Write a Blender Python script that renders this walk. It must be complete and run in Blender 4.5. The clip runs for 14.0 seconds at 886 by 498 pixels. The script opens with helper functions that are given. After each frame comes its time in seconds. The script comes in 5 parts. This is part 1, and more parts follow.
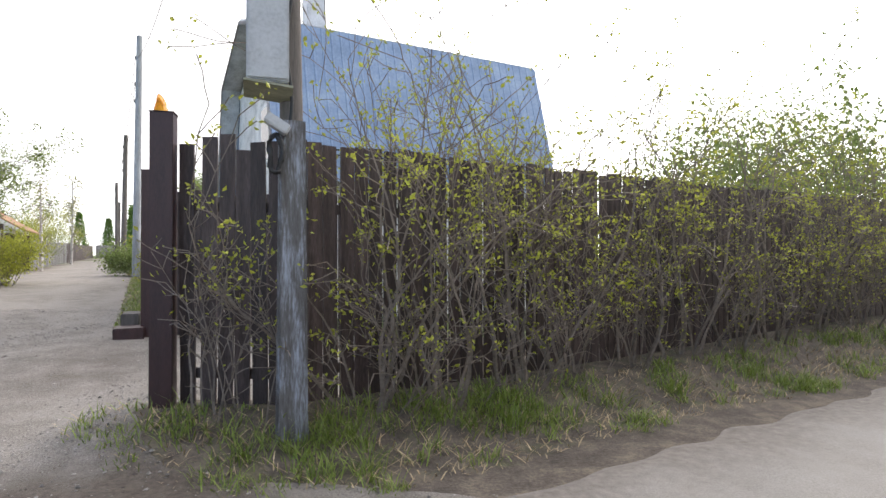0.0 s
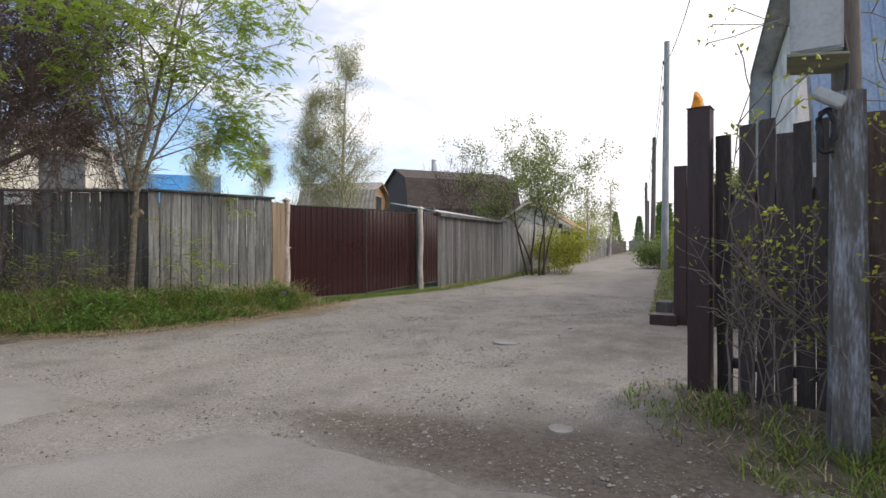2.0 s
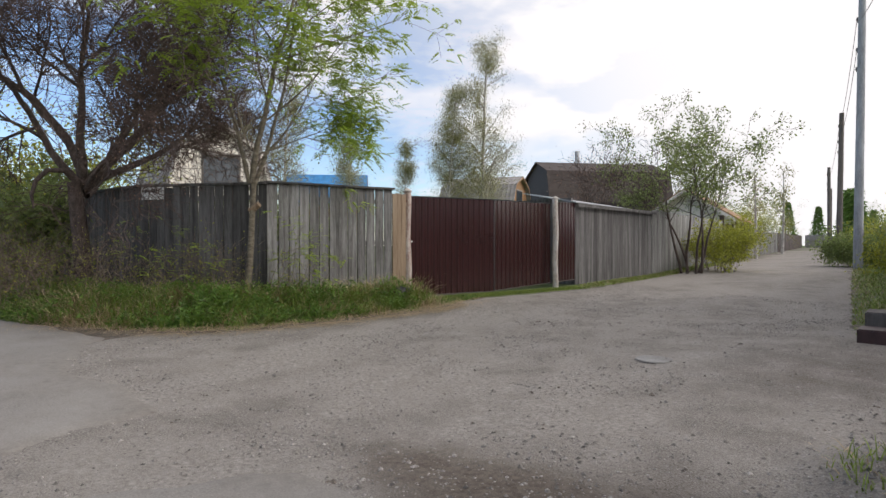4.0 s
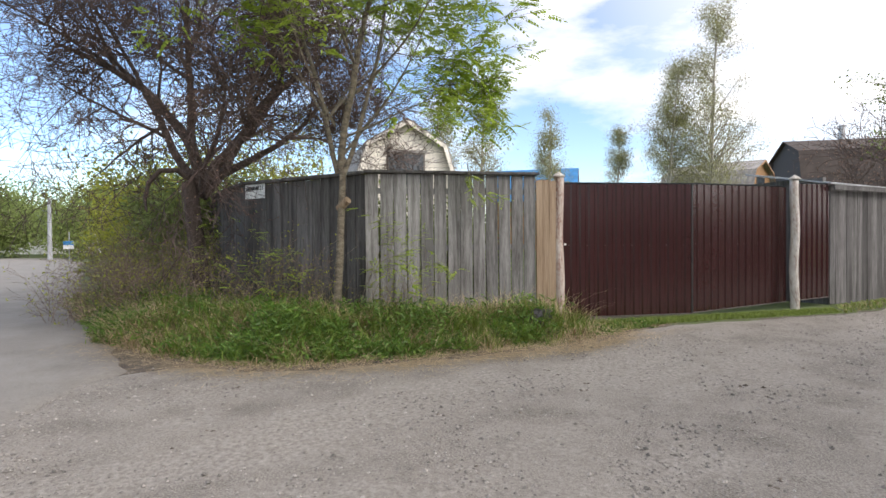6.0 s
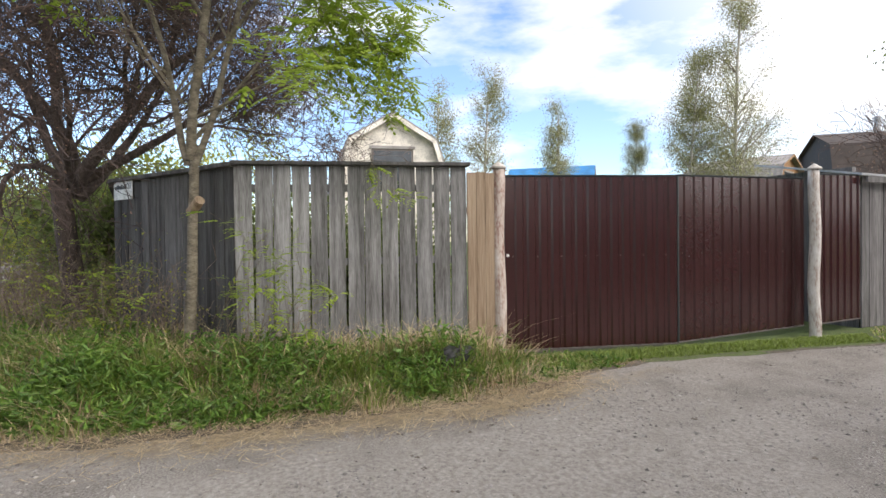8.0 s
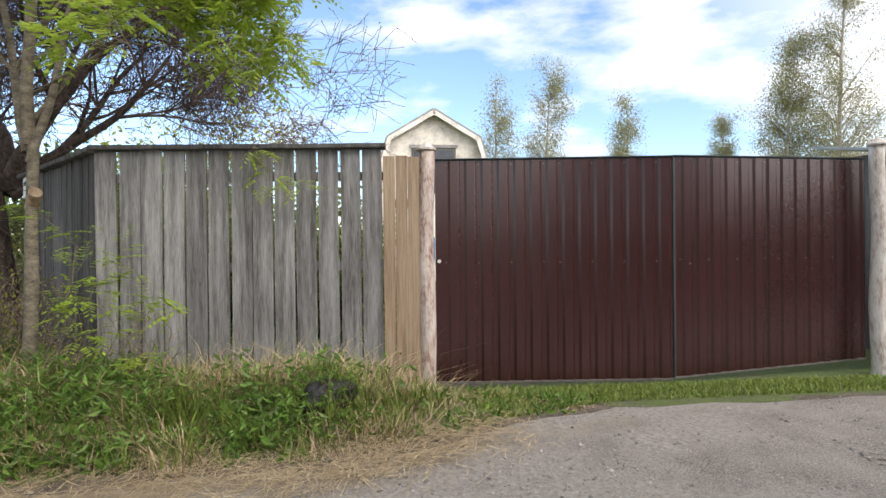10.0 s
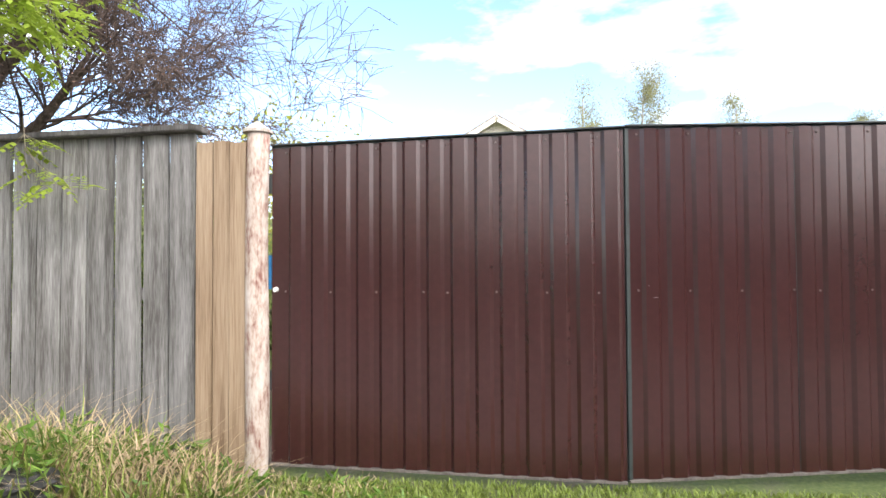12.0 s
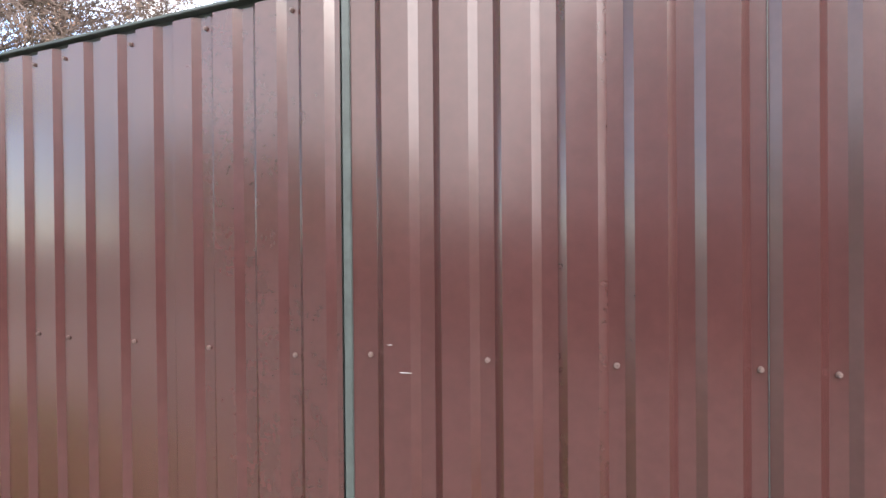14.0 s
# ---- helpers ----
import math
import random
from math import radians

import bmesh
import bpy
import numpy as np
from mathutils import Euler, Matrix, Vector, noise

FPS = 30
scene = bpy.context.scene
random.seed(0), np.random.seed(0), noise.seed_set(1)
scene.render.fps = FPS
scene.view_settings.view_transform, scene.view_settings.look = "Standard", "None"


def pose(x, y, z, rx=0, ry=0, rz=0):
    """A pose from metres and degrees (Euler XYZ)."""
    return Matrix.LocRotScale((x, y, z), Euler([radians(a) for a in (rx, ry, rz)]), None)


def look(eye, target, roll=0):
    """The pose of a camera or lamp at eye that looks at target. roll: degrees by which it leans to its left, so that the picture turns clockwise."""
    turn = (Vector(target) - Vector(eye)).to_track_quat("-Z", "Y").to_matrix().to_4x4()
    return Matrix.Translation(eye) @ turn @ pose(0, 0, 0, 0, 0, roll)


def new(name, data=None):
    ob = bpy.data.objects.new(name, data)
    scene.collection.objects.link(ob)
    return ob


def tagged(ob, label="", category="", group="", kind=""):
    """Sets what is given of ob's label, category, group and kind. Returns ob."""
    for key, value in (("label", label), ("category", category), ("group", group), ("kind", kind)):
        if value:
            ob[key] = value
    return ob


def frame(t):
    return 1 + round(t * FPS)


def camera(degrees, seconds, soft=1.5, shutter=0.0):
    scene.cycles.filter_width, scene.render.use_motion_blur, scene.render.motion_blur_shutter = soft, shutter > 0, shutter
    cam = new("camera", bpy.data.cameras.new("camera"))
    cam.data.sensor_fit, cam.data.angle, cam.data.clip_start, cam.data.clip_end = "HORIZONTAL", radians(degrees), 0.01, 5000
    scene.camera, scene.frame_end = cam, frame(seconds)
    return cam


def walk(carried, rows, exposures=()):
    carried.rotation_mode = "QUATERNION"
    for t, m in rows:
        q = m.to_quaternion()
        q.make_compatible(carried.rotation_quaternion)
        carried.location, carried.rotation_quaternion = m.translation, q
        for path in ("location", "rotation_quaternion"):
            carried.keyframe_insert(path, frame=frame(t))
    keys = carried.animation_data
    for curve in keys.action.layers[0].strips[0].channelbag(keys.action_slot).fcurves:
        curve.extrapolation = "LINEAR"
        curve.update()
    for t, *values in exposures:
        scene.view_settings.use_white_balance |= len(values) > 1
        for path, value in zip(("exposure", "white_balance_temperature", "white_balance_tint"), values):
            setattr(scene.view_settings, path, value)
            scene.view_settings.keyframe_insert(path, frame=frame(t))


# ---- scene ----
# ---- camera and its walk ----
cam = camera(75.0, 14.0)
PATH = [
    (0, (1.326, 0.265, 1.185), (1.635, 2.24, 1.205), -0.1),
    (0.5, (1.269, 0.16, 1.188), (0.917, 2.129, 1.205), -0.1),
    (1, (1.239, 0.1, 1.184), (0.403, 1.917, 1.197), 0.2),
    (1.5, (1.264, 0.114, 1.166), (0.158, 1.78, 1.175), 0.2),
    (2, (1.273, 0.11, 1.151), (-0.01, 1.644, 1.154), 0.0),
    (2.5, (1.271, 0.144, 1.126), (-0.139, 1.562, 1.129), 0.1),
    (3, (1.179, 0.384, 1.08), (-0.294, 1.737, 1.075), -0.0),
    (3.5, (1.003, 0.749, 1.116), (-0.539, 2.023, 1.102), -0.1),
    (4, (0.602, 1.197, 1.118), (-1.017, 2.371, 1.106), 0.0),
    (4.2, (0.391, 1.415, 1.113), (-1.262, 2.54, 1.099), -0.1),
    (6.3, (-1.737, 3.882, 1.271), (-3.682, 4.348, 1.247), -0.3),
    (6.5, (-2.008, 3.98, 1.285), (-3.946, 4.473, 1.254), -0.4),
    (7, (-2.378, 4.466, 1.317), (-4.325, 4.924, 1.298), -0.6),
    (7.5, (-2.664, 5.039, 1.371), (-4.617, 5.47, 1.35), -0.6),
    (7.7, (-2.766, 5.216, 1.37), (-4.72, 5.645, 1.347), -0.6),
    (10, (-4.056, 7.315, 1.326), (-6.052, 7.438, 1.321), -0.5),
    (10.5, (-4.476, 7.732, 1.353), (-6.475, 7.805, 1.338), -0.4),
    (11, (-4.922, 8.192, 1.309), (-6.921, 8.12, 1.317), -0.4),
    (11.5, (-5.363, 8.672, 1.288), (-7.356, 8.519, 1.337), -0.4),
    (12, (-5.789, 9.17, 1.351), (-7.77, 8.901, 1.407), -0.3),
    (12.5, (-6.334, 9.644, 1.358), (-8.295, 9.257, 1.427), -0.1),
    (13, (-6.853, 10.023, 1.426), (-8.791, 9.532, 1.475), -0.2),
    (13.5, (-7.496, 10.279, 1.441), (-9.401, 9.671, 1.477), -0.1),
    (14, (-7.974, 10.541, 1.474), (-9.842, 9.827, 1.46), -0.5),
]
EXPOSURES = [(0, 0.38, 6600, 14), (0.7, 0.1, 6600, 14), (1.5, -0.12, 6600, 14), (2.5, -0.34, 6600, 14), (4.2, -0.42, 6600, 14), (6.3, 0.1, 6600, 14), (7.5, 0.14, 6600, 14), (11.0, 0.28, 6600, 14),
             (11.5, 0.45, 6600, 14), (12.0, 0.98, 6600, 14), (13.0, 1.62, 6600, 14), (14.0, 1.92, 6600, 14)]
walk(cam, [(t, look(eye, target, roll)) for t, eye, target, roll in PATH], EXPOSURES)

# ---- world and sun ----
SUN_AZ = Vector((0.66, 0.75, 0.0))      # where the sun stands, on the plan
SUN_UP = radians(33)
SUN_DIR = Vector((SUN_AZ.x * math.cos(SUN_UP), SUN_AZ.y * math.cos(SUN_UP), math.sin(SUN_UP)))


def build_world():
    w = bpy.data.worlds.new("sky")
    scene.world = w
    w.use_nodes = True
    nt = w.node_tree
    N, L = nt.nodes, nt.links
    N.clear()
    out, bg = N.new("ShaderNodeOutputWorld"), N.new("ShaderNodeBackground")
    sky = N.new("ShaderNodeTexSky")
    sky.sky_type, sky.sun_disc = "NISHITA", False
    sky.sun_elevation, sky.sun_rotation = SUN_UP, math.atan2(SUN_AZ.x, SUN_AZ.y)
    sky.air_density, sky.dust_density, sky.ozone_density = 1.0, 0.3, 3.0
    gain = N.new("ShaderNodeMix")
    gain.data_type, gain.blend_type = "RGBA", "MULTIPLY"
    gain.inputs["Factor"].default_value = 1.0
    L.new(sky.outputs["Color"], gain.inputs["A"])
    gain.inputs["B"].default_value = (0.25, 0.25, 0.25, 1)
    # thin bright cloud, thickest round the sun, in torn sheets elsewhere
    tc = N.new("ShaderNodeTexCoord")
    dot = N.new("ShaderNodeVectorMath")
    dot.operation = "DOT_PRODUCT"
    L.new(tc.outputs["Generated"], dot.inputs[0])
    dot.inputs[1].default_value = SUN_DIR
    near = N.new("ShaderNodeMapRange")
    near.interpolation_type = "SMOOTHSTEP"
    near.inputs["From Min"].default_value, near.inputs["From Max"].default_value = -0.2, 0.42
    near.inputs["To Min"].default_value, near.inputs["To Max"].default_value = -0.14, 1.0
    L.new(dot.outputs["Value"], near.inputs["Value"])
    mp = N.new("ShaderNodeMapping")
    mp.inputs["Scale"].default_value = (2.2, 2.2, 6.5)
    mp.inputs["Location"].default_value = (0.35, 0.2, 0.1)
    L.new(tc.outputs["Generated"], mp.inputs["Vector"])
    ns = N.new("ShaderNodeTexNoise")
    ns.inputs["Scale"].default_value, ns.inputs["Detail"].default_value, ns.inputs["Roughness"].default_value = 1.6, 7, 0.55
    L.new(mp.outputs["Vector"], ns.inputs["Vector"])
    cl = N.new("ShaderNodeMapRange")
    cl.inputs["From Min"].default_value, cl.inputs["From Max"].default_value = 0.46, 0.7
    L.new(ns.outputs["Fac"], cl.inputs["Value"])
    add = N.new("ShaderNodeMath")
    add.operation, add.use_clamp = "ADD", True
    L.new(near.outputs["Result"], add.inputs[0])
    L.new(cl.outputs["Result"], add.inputs[1])
    mix = N.new("ShaderNodeMix")
    mix.data_type = "RGBA"
    L.new(add.outputs["Value"], mix.inputs["Factor"])
    L.new(gain.outputs["Result"], mix.inputs["A"])
    veil = N.new("ShaderNodeMapRange")
    veil.interpolation_type = "SMOOTHSTEP"
    veil.inputs["From Min"].default_value, veil.inputs["From Max"].default_value = 0.55, 1.0
    veil.inputs["To Min"].default_value, veil.inputs["To Max"].default_value = 1.35, 3.0
    L.new(dot.outputs["Value"], veil.inputs["Value"])
    white = N.new("ShaderNodeVectorMath")
    white.operation = "SCALE"
    white.inputs[0].default_value = (1.0, 1.005, 1.01)
    L.new(veil.outputs["Result"], white.inputs["Scale"])
    L.new(white.outputs["Vector"], mix.inputs["B"])
    L.new(mix.outputs["Result"], bg.inputs["Color"])
    bg.inputs["Strength"].default_value = 1.0
    L.new(bg.outputs["Background"], out.inputs["Surface"])


build_world()
sun = new("sun", bpy.data.lights.new("sun", "SUN"))
sun.data.energy, sun.data.angle, sun.data.color = 1.15, radians(11), (1.0, 0.94, 0.84)
sun.matrix_world = look(SUN_DIR * 60, (0, 0, 0))


# ---- materials ----
def material(name, colour, rough=0.8, metal=0.0, dark=None, light=None, scale=3.0, stretch=(1, 1, 1), bump=0.3, fine=60.0,
             per="", spread=0.25, coords="Object", translucent=0.0, spec=0.5, bump_dist=0.004, coat=0.0, grain=0.4):
    """A surface with stains (scale), grain (fine), relief, and a shade of its own for each object or island."""
    m = bpy.data.materials.new(name)
    m.use_nodes = True
    nt = m.node_tree
    N, L = nt.nodes, nt.links
    bs = N["Principled BSDF"]
    bs.inputs["Roughness"].default_value, bs.inputs["Metallic"].default_value = rough, metal
    bs.inputs["Specular IOR Level"].default_value = spec
    bs.inputs["Coat Weight"].default_value, bs.inputs["Coat Roughness"].default_value = coat, 0.12
    dark = dark or tuple(c * 0.62 for c in colour)
    light = light or tuple(min(1, c * 1.3) for c in colour)
    tc, mp = N.new("ShaderNodeTexCoord"), N.new("ShaderNodeMapping")
    mp.inputs["Scale"].default_value = stretch
    L.new(tc.outputs[coords], mp.inputs["Vector"])
    seed = None
    if per:
        info = N.new("ShaderNodeObjectInfo" if per == "object" else "ShaderNodeNewGeometry")
        seed = info.outputs["Random" if per == "object" else "Random Per Island"]
        big = N.new("ShaderNodeVectorMath")
        big.operation = "SCALE"
        big.inputs[0].default_value = (37, 53, 71)
        L.new(seed, big.inputs["Scale"])
        L.new(big.outputs["Vector"], mp.inputs["Location"])
    n1, n2 = N.new("ShaderNodeTexNoise"), N.new("ShaderNodeTexNoise")
    for n, s, d in ((n1, scale, 5), (n2, fine, 4)):
        n.inputs["Scale"].default_value, n.inputs["Detail"].default_value, n.inputs["Roughness"].default_value = s, d, 0.6
        L.new(mp.outputs["Vector"], n.inputs["Vector"])
    ramp = N.new("ShaderNodeValToRGB")
    e = ramp.color_ramp.elements
    e[0].position, e[0].color = 0.37, (*dark, 1)
    e[1].position, e[1].color = 0.64, (*light, 1)
    mid = e.new(0.5)
    mid.color = (*colour, 1)
    s1, s2 = N.new("ShaderNodeMath"), N.new("ShaderNodeMath")
    s1.operation = s2.operation = "MULTIPLY_ADD"
    L.new(n1.outputs["Fac"], s1.inputs[0])
    s1.inputs[1].default_value, s1.inputs[2].default_value = 1.0 - grain, 0.0
    L.new(n2.outputs["Fac"], s2.inputs[0])
    s2.inputs[1].default_value = grain
    L.new(s1.outputs[0], s2.inputs[2])
    L.new(s2.outputs[0], ramp.inputs["Fac"])
    colour_out = ramp.outputs["Color"]
    if seed is not None:
        hsv, val = N.new("ShaderNodeHueSaturation"), N.new("ShaderNodeMapRange")
        val.inputs["To Min"].default_value, val.inputs["To Max"].default_value = 1 - spread, 1 + spread
        L.new(seed, val.inputs["Value"])
        L.new(val.outputs["Result"], hsv.inputs["Value"])
        L.new(colour_out, hsv.inputs["Color"])
        colour_out = hsv.outputs["Color"]
    L.new(colour_out, bs.inputs["Base Color"])
    if bump:
        b = N.new("ShaderNodeBump")
        b.inputs["Strength"].default_value, b.inputs["Distance"].default_value = bump, bump_dist
        L.new(s2.outputs[0], b.inputs["Height"])
        L.new(b.outputs["Normal"], bs.inputs["Normal"])
    if translucent:
        tr, mx = N.new("ShaderNodeBsdfTranslucent"), N.new("ShaderNodeMixShader")
        L.new(colour_out, tr.inputs["Color"])
        mx.inputs[0].default_value = translucent
        L.new(bs.outputs[0], mx.inputs[1])
        L.new(tr.outputs[0], mx.inputs[2])
        L.new(mx.outputs[0], N["Material Output"].inputs["Surface"])
    return m


def blend(m, second, attribute, noise_scale=6.0, width=0.35):
    """Lays a second colour pair over m where the mesh's float attribute is high, with a ragged edge."""
    N, L = m.node_tree.nodes, m.node_tree.links
    bs = N["Principled BSDF"]
    old = bs.inputs["Base Color"].links[0].from_socket
    at = N.new("ShaderNodeAttribute")
    at.attribute_name = attribute
    tc = N.new("ShaderNodeTexCoord")
    ns, fs = N.new("ShaderNodeTexNoise"), N.new("ShaderNodeTexNoise")
    for n, s in ((ns, noise_scale), (fs, noise_scale * 9)):
        n.inputs["Scale"].default_value, n.inputs["Detail"].default_value, n.inputs["Roughness"].default_value = s, 6, 0.65
        L.new(tc.outputs["Object"], n.inputs["Vector"])
    a = N.new("ShaderNodeMath")
    a.operation = "MULTIPLY_ADD"
    L.new(ns.outputs["Fac"], a.inputs[0])
    a.inputs[1].default_value = 0.9
    L.new(at.outputs["Fac"], a.inputs[2])
    r = N.new("ShaderNodeMapRange")
    r.interpolation_type = "SMOOTHSTEP"
    r.inputs["From Min"].default_value, r.inputs["From Max"].default_value = 0.95 - width / 2, 0.95 + width / 2
    L.new(a.outputs[0], r.inputs["Value"])
    ramp = N.new("ShaderNodeValToRGB")
    ramp.color_ramp.elements[0].position, ramp.color_ramp.elements[0].color = 0.34, (*second[0], 1)
    ramp.color_ramp.elements[1].position, ramp.color_ramp.elements[1].color = 0.68, (*second[1], 1)
    L.new(fs.outputs["Fac"], ramp.inputs["Fac"])
    mx = N.new("ShaderNodeMix")
    mx.data_type = "RGBA"
    L.new(r.outputs["Result"], mx.inputs["Factor"])
    L.new(old, mx.inputs["A"])
    L.new(ramp.outputs["Color"], mx.inputs["B"])
    L.new(mx.outputs["Result"], bs.inputs["Base Color"])
    return m


GREY_WOOD = material("weathered_grey_wood", (0.205, 0.202, 0.197), 0.85, dark=(0.085, 0.08, 0.075), light=(0.345, 0.34, 0.335), scale=5, stretch=(3, 3, 0.2), fine=44, bump=0.6, per="object", spread=0.24, grain=0.38)
# darker than GREY_WOOD: shade on the corner fences and shed is in this colour
DARK_SHADED_WOOD = material("dark_shaded_weathered_wood", (0.108, 0.103, 0.101), 0.9, dark=(0.05, 0.046, 0.044), light=(0.19, 0.183, 0.18), scale=4, stretch=(3, 3, 0.16), fine=38, bump=0.6, per="object", spread=0.3)
NEW_WOOD = material("fresh_pine", (0.28, 0.2, 0.13), 0.7, dark=(0.15, 0.095, 0.055), light=(0.38, 0.29, 0.2), scale=4, stretch=(4, 4, 0.13), fine=30, bump=0.4, per="object", spread=0.12)
BROWN_WOOD = material("brown_stained_wood", (0.056, 0.037, 0.033), 0.62, dark=(0.027, 0.017, 0.015), light=(0.1, 0.072, 0.064), scale=5, stretch=(3, 3, 0.4), fine=36, bump=0.5, per="object", spread=0.3)
BROWN_RED = material("brown_red_post_paint", (0.045, 0.02, 0.02), 0.5, scale=3, stretch=(3, 3, 0.5), fine=40, bump=0.35)
LOG_WOOD = material("peeled_log", (0.45, 0.37, 0.32), 0.75, dark=(0.2, 0.085, 0.065), light=(0.58, 0.53, 0.49), scale=7, stretch=(2, 2, 0.7), fine=30, bump=0.5)
LOG_PAINTED = material("log_with_worn_pale_paint", (0.5, 0.47, 0.43), 0.75, dark=(0.28, 0.2, 0.16), light=(0.62, 0.6, 0.57), scale=8, stretch=(2, 2, 0.6), fine=30, bump=0.4)
GATE_METAL = material("dark_red_brown_sheet", (0.04, 0.0138, 0.0136), 0.24, dark=(0.035, 0.0119, 0.0117), light=(0.046, 0.016, 0.0158), scale=1.2, fine=25, bump=0.03, spec=0.55, coat=0.2)
GATE_FRAME = material("dark_green_steel", (0.035, 0.045, 0.045), 0.45, scale=4, fine=60, bump=0.1)
SCREW = material("dull_screw", (0.12, 0.085, 0.08), 0.45, metal=0.4, scale=30, fine=90, bump=0.1)
WHITE_PLASTIC = material("white_plastic", (0.75, 0.74, 0.72), 0.4, scale=8, fine=60, bump=0.05)
BLACK_RUBBER = material("black_rubber", (0.02, 0.02, 0.021), 0.55, scale=8, fine=60, bump=0.1)
CONCRETE = material("stained_concrete", (0.25, 0.24, 0.23), 0.9, dark=(0.17, 0.155, 0.145), light=(0.32, 0.31, 0.3), scale=1.6, fine=50, bump=0.4)
PALE_CONCRETE = material("pale_concrete", (0.38, 0.37, 0.36), 0.9, scale=6, fine=60, bump=0.3)
FLAKED = material("concrete_with_flaked_blue_paint", (0.135, 0.13, 0.128), 0.88, dark=(0.085, 0.078, 0.072), light=(0.33, 0.36, 0.41), scale=6, stretch=(2, 2, 0.3), fine=40, bump=0.7)
POLE_WOOD = material("old_pole_wood", (0.13, 0.115, 0.105), 0.9, scale=5, stretch=(3, 3, 0.3), fine=40, bump=0.6)
SHELF = material("olive_grey_board", (0.25, 0.25, 0.18), 0.8, scale=4, stretch=(0.5, 3, 3), fine=40, bump=0.3)
PAINTED_STEEL = material("grey_painted_steel", (0.46, 0.47, 0.48), 0.55, dark=(0.37, 0.375, 0.38), light=(0.52, 0.53, 0.54), scale=4, fine=40, bump=0.08)
SOFFIT_GREY = material("grey_eave_boards", (0.5, 0.52, 0.54), 0.7, scale=3, fine=30, bump=0.1)
POLE_GREY = material("grey_pole", (0.33, 0.34, 0.36), 0.85, scale=3, stretch=(2, 2, 0.4), fine=30, bump=0.3)
BLUE_ROOF = material("pale_blue_roof_sheet", (0.2, 0.29, 0.44), 0.42, dark=(0.15, 0.23, 0.36), light=(0.28, 0.37, 0.5), scale=1.4, fine=20, bump=0.08)
BRIGHT_BLUE = material("bright_blue_roof", (0.03, 0.22, 0.5), 0.5, scale=1, fine=20, bump=0.1)
WHITE_SIDING = material("white_siding", (0.68, 0.67, 0.64), 0.6, scale=2, fine=30, bump=0.08)
CREAM_SIDING = material("cream_siding", (0.74, 0.69, 0.62), 0.65, scale=2, fine=30, bump=0.08)
SLATE = material("grey_fibre_cement", (0.3, 0.28, 0.27), 0.9, dark=(0.2, 0.18, 0.17), light=(0.4, 0.385, 0.37), scale=1.5, fine=20, bump=0.3)
TIN = material("galvanised_tin", (0.5, 0.51, 0.53), 0.45, metal=0.45, scale=2, fine=30, bump=0.1)
DARK_ROOF = material("dark_roofing_felt", (0.07, 0.055, 0.05), 0.9, scale=1, fine=20, bump=0.2)
DARK_SIDING = material("dark_brown_siding", (0.032, 0.022, 0.024), 0.7, scale=2, stretch=(3, 3, 0.5), fine=20, bump=0.2)
OCHRE_WOOD = material("ochre_boards", (0.3, 0.17, 0.08), 0.75, scale=2, stretch=(3, 3, 0.5), fine=20, bump=0.2)
GLASS = material("dark_window_glass", (0.05, 0.06, 0.07), 0.06, scale=2, fine=10, bump=0.0)
YELLOW = material("amber_plastic", (0.9, 0.42, 0.015), 0.35, scale=9, fine=50, bump=0.15, translucent=0.45)
BARK_DARK = material("dark_bark", (0.085, 0.062, 0.052), 0.9, dark=(0.045, 0.034, 0.03), light=(0.16, 0.125, 0.105), scale=9, stretch=(2, 2, 0.7), fine=40, bump=0.9, bump_dist=0.01)
TWIG_DARK = material("reddish_brown_twigs", (0.095, 0.066, 0.057), 0.85, scale=6, fine=40, bump=0.2)
BARK_ROWAN = material("rowan_bark", (0.18, 0.152, 0.11), 0.8, dark=(0.085, 0.07, 0.05), light=(0.29, 0.255, 0.19), scale=9, stretch=(1, 1, 2), fine=40, bump=0.5)
BARK_SHRUB = material("shrub_bark", (0.19, 0.155, 0.125), 0.85, scale=9, fine=40, bump=0.4)
BARK_BIRCH = material("birch_bark", (0.5, 0.47, 0.44), 0.8, dark=(0.14, 0.12, 0.11), light=(0.68, 0.66, 0.63), scale=5, stretch=(1, 1, 2), fine=20, bump=0.2)
TWIG_BIRCH = material("birch_twigs", (0.27, 0.22, 0.19), 0.85, scale=6, fine=40, bump=0.1)
DEAD_STEM = material("dead_stems", (0.21, 0.158, 0.122), 0.9, dark=(0.1, 0.072, 0.056), light=(0.38, 0.31, 0.245), scale=6, fine=40, bump=0.2, per="island", spread=0.35)
LEAF_YELLOW = material("young_yellow_green_leaf", (0.36, 0.38, 0.05), 0.5, dark=(0.26, 0.3, 0.03), light=(0.46, 0.45, 0.09), scale=9, fine=60, bump=0.1, per="island", spread=0.3, translucent=0.45)
LEAF_ROWAN = material("fresh_green_leaf", (0.33, 0.44, 0.06), 0.5, dark=(0.24, 0.35, 0.04), light=(0.42, 0.52, 0.09), scale=9, fine=60, bump=0.1, per="island", spread=0.25, translucent=0.5)
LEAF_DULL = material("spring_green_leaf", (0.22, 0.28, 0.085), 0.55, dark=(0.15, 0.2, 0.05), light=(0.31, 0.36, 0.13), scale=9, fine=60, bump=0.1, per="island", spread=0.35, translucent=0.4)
LEAF_BIRCH = material("birch_leaf", (0.34, 0.34, 0.16), 0.55, dark=(0.24, 0.24, 0.1), light=(0.45, 0.43, 0.22), scale=9, fine=60, bump=0.1, per="island", spread=0.35, translucent=0.4)
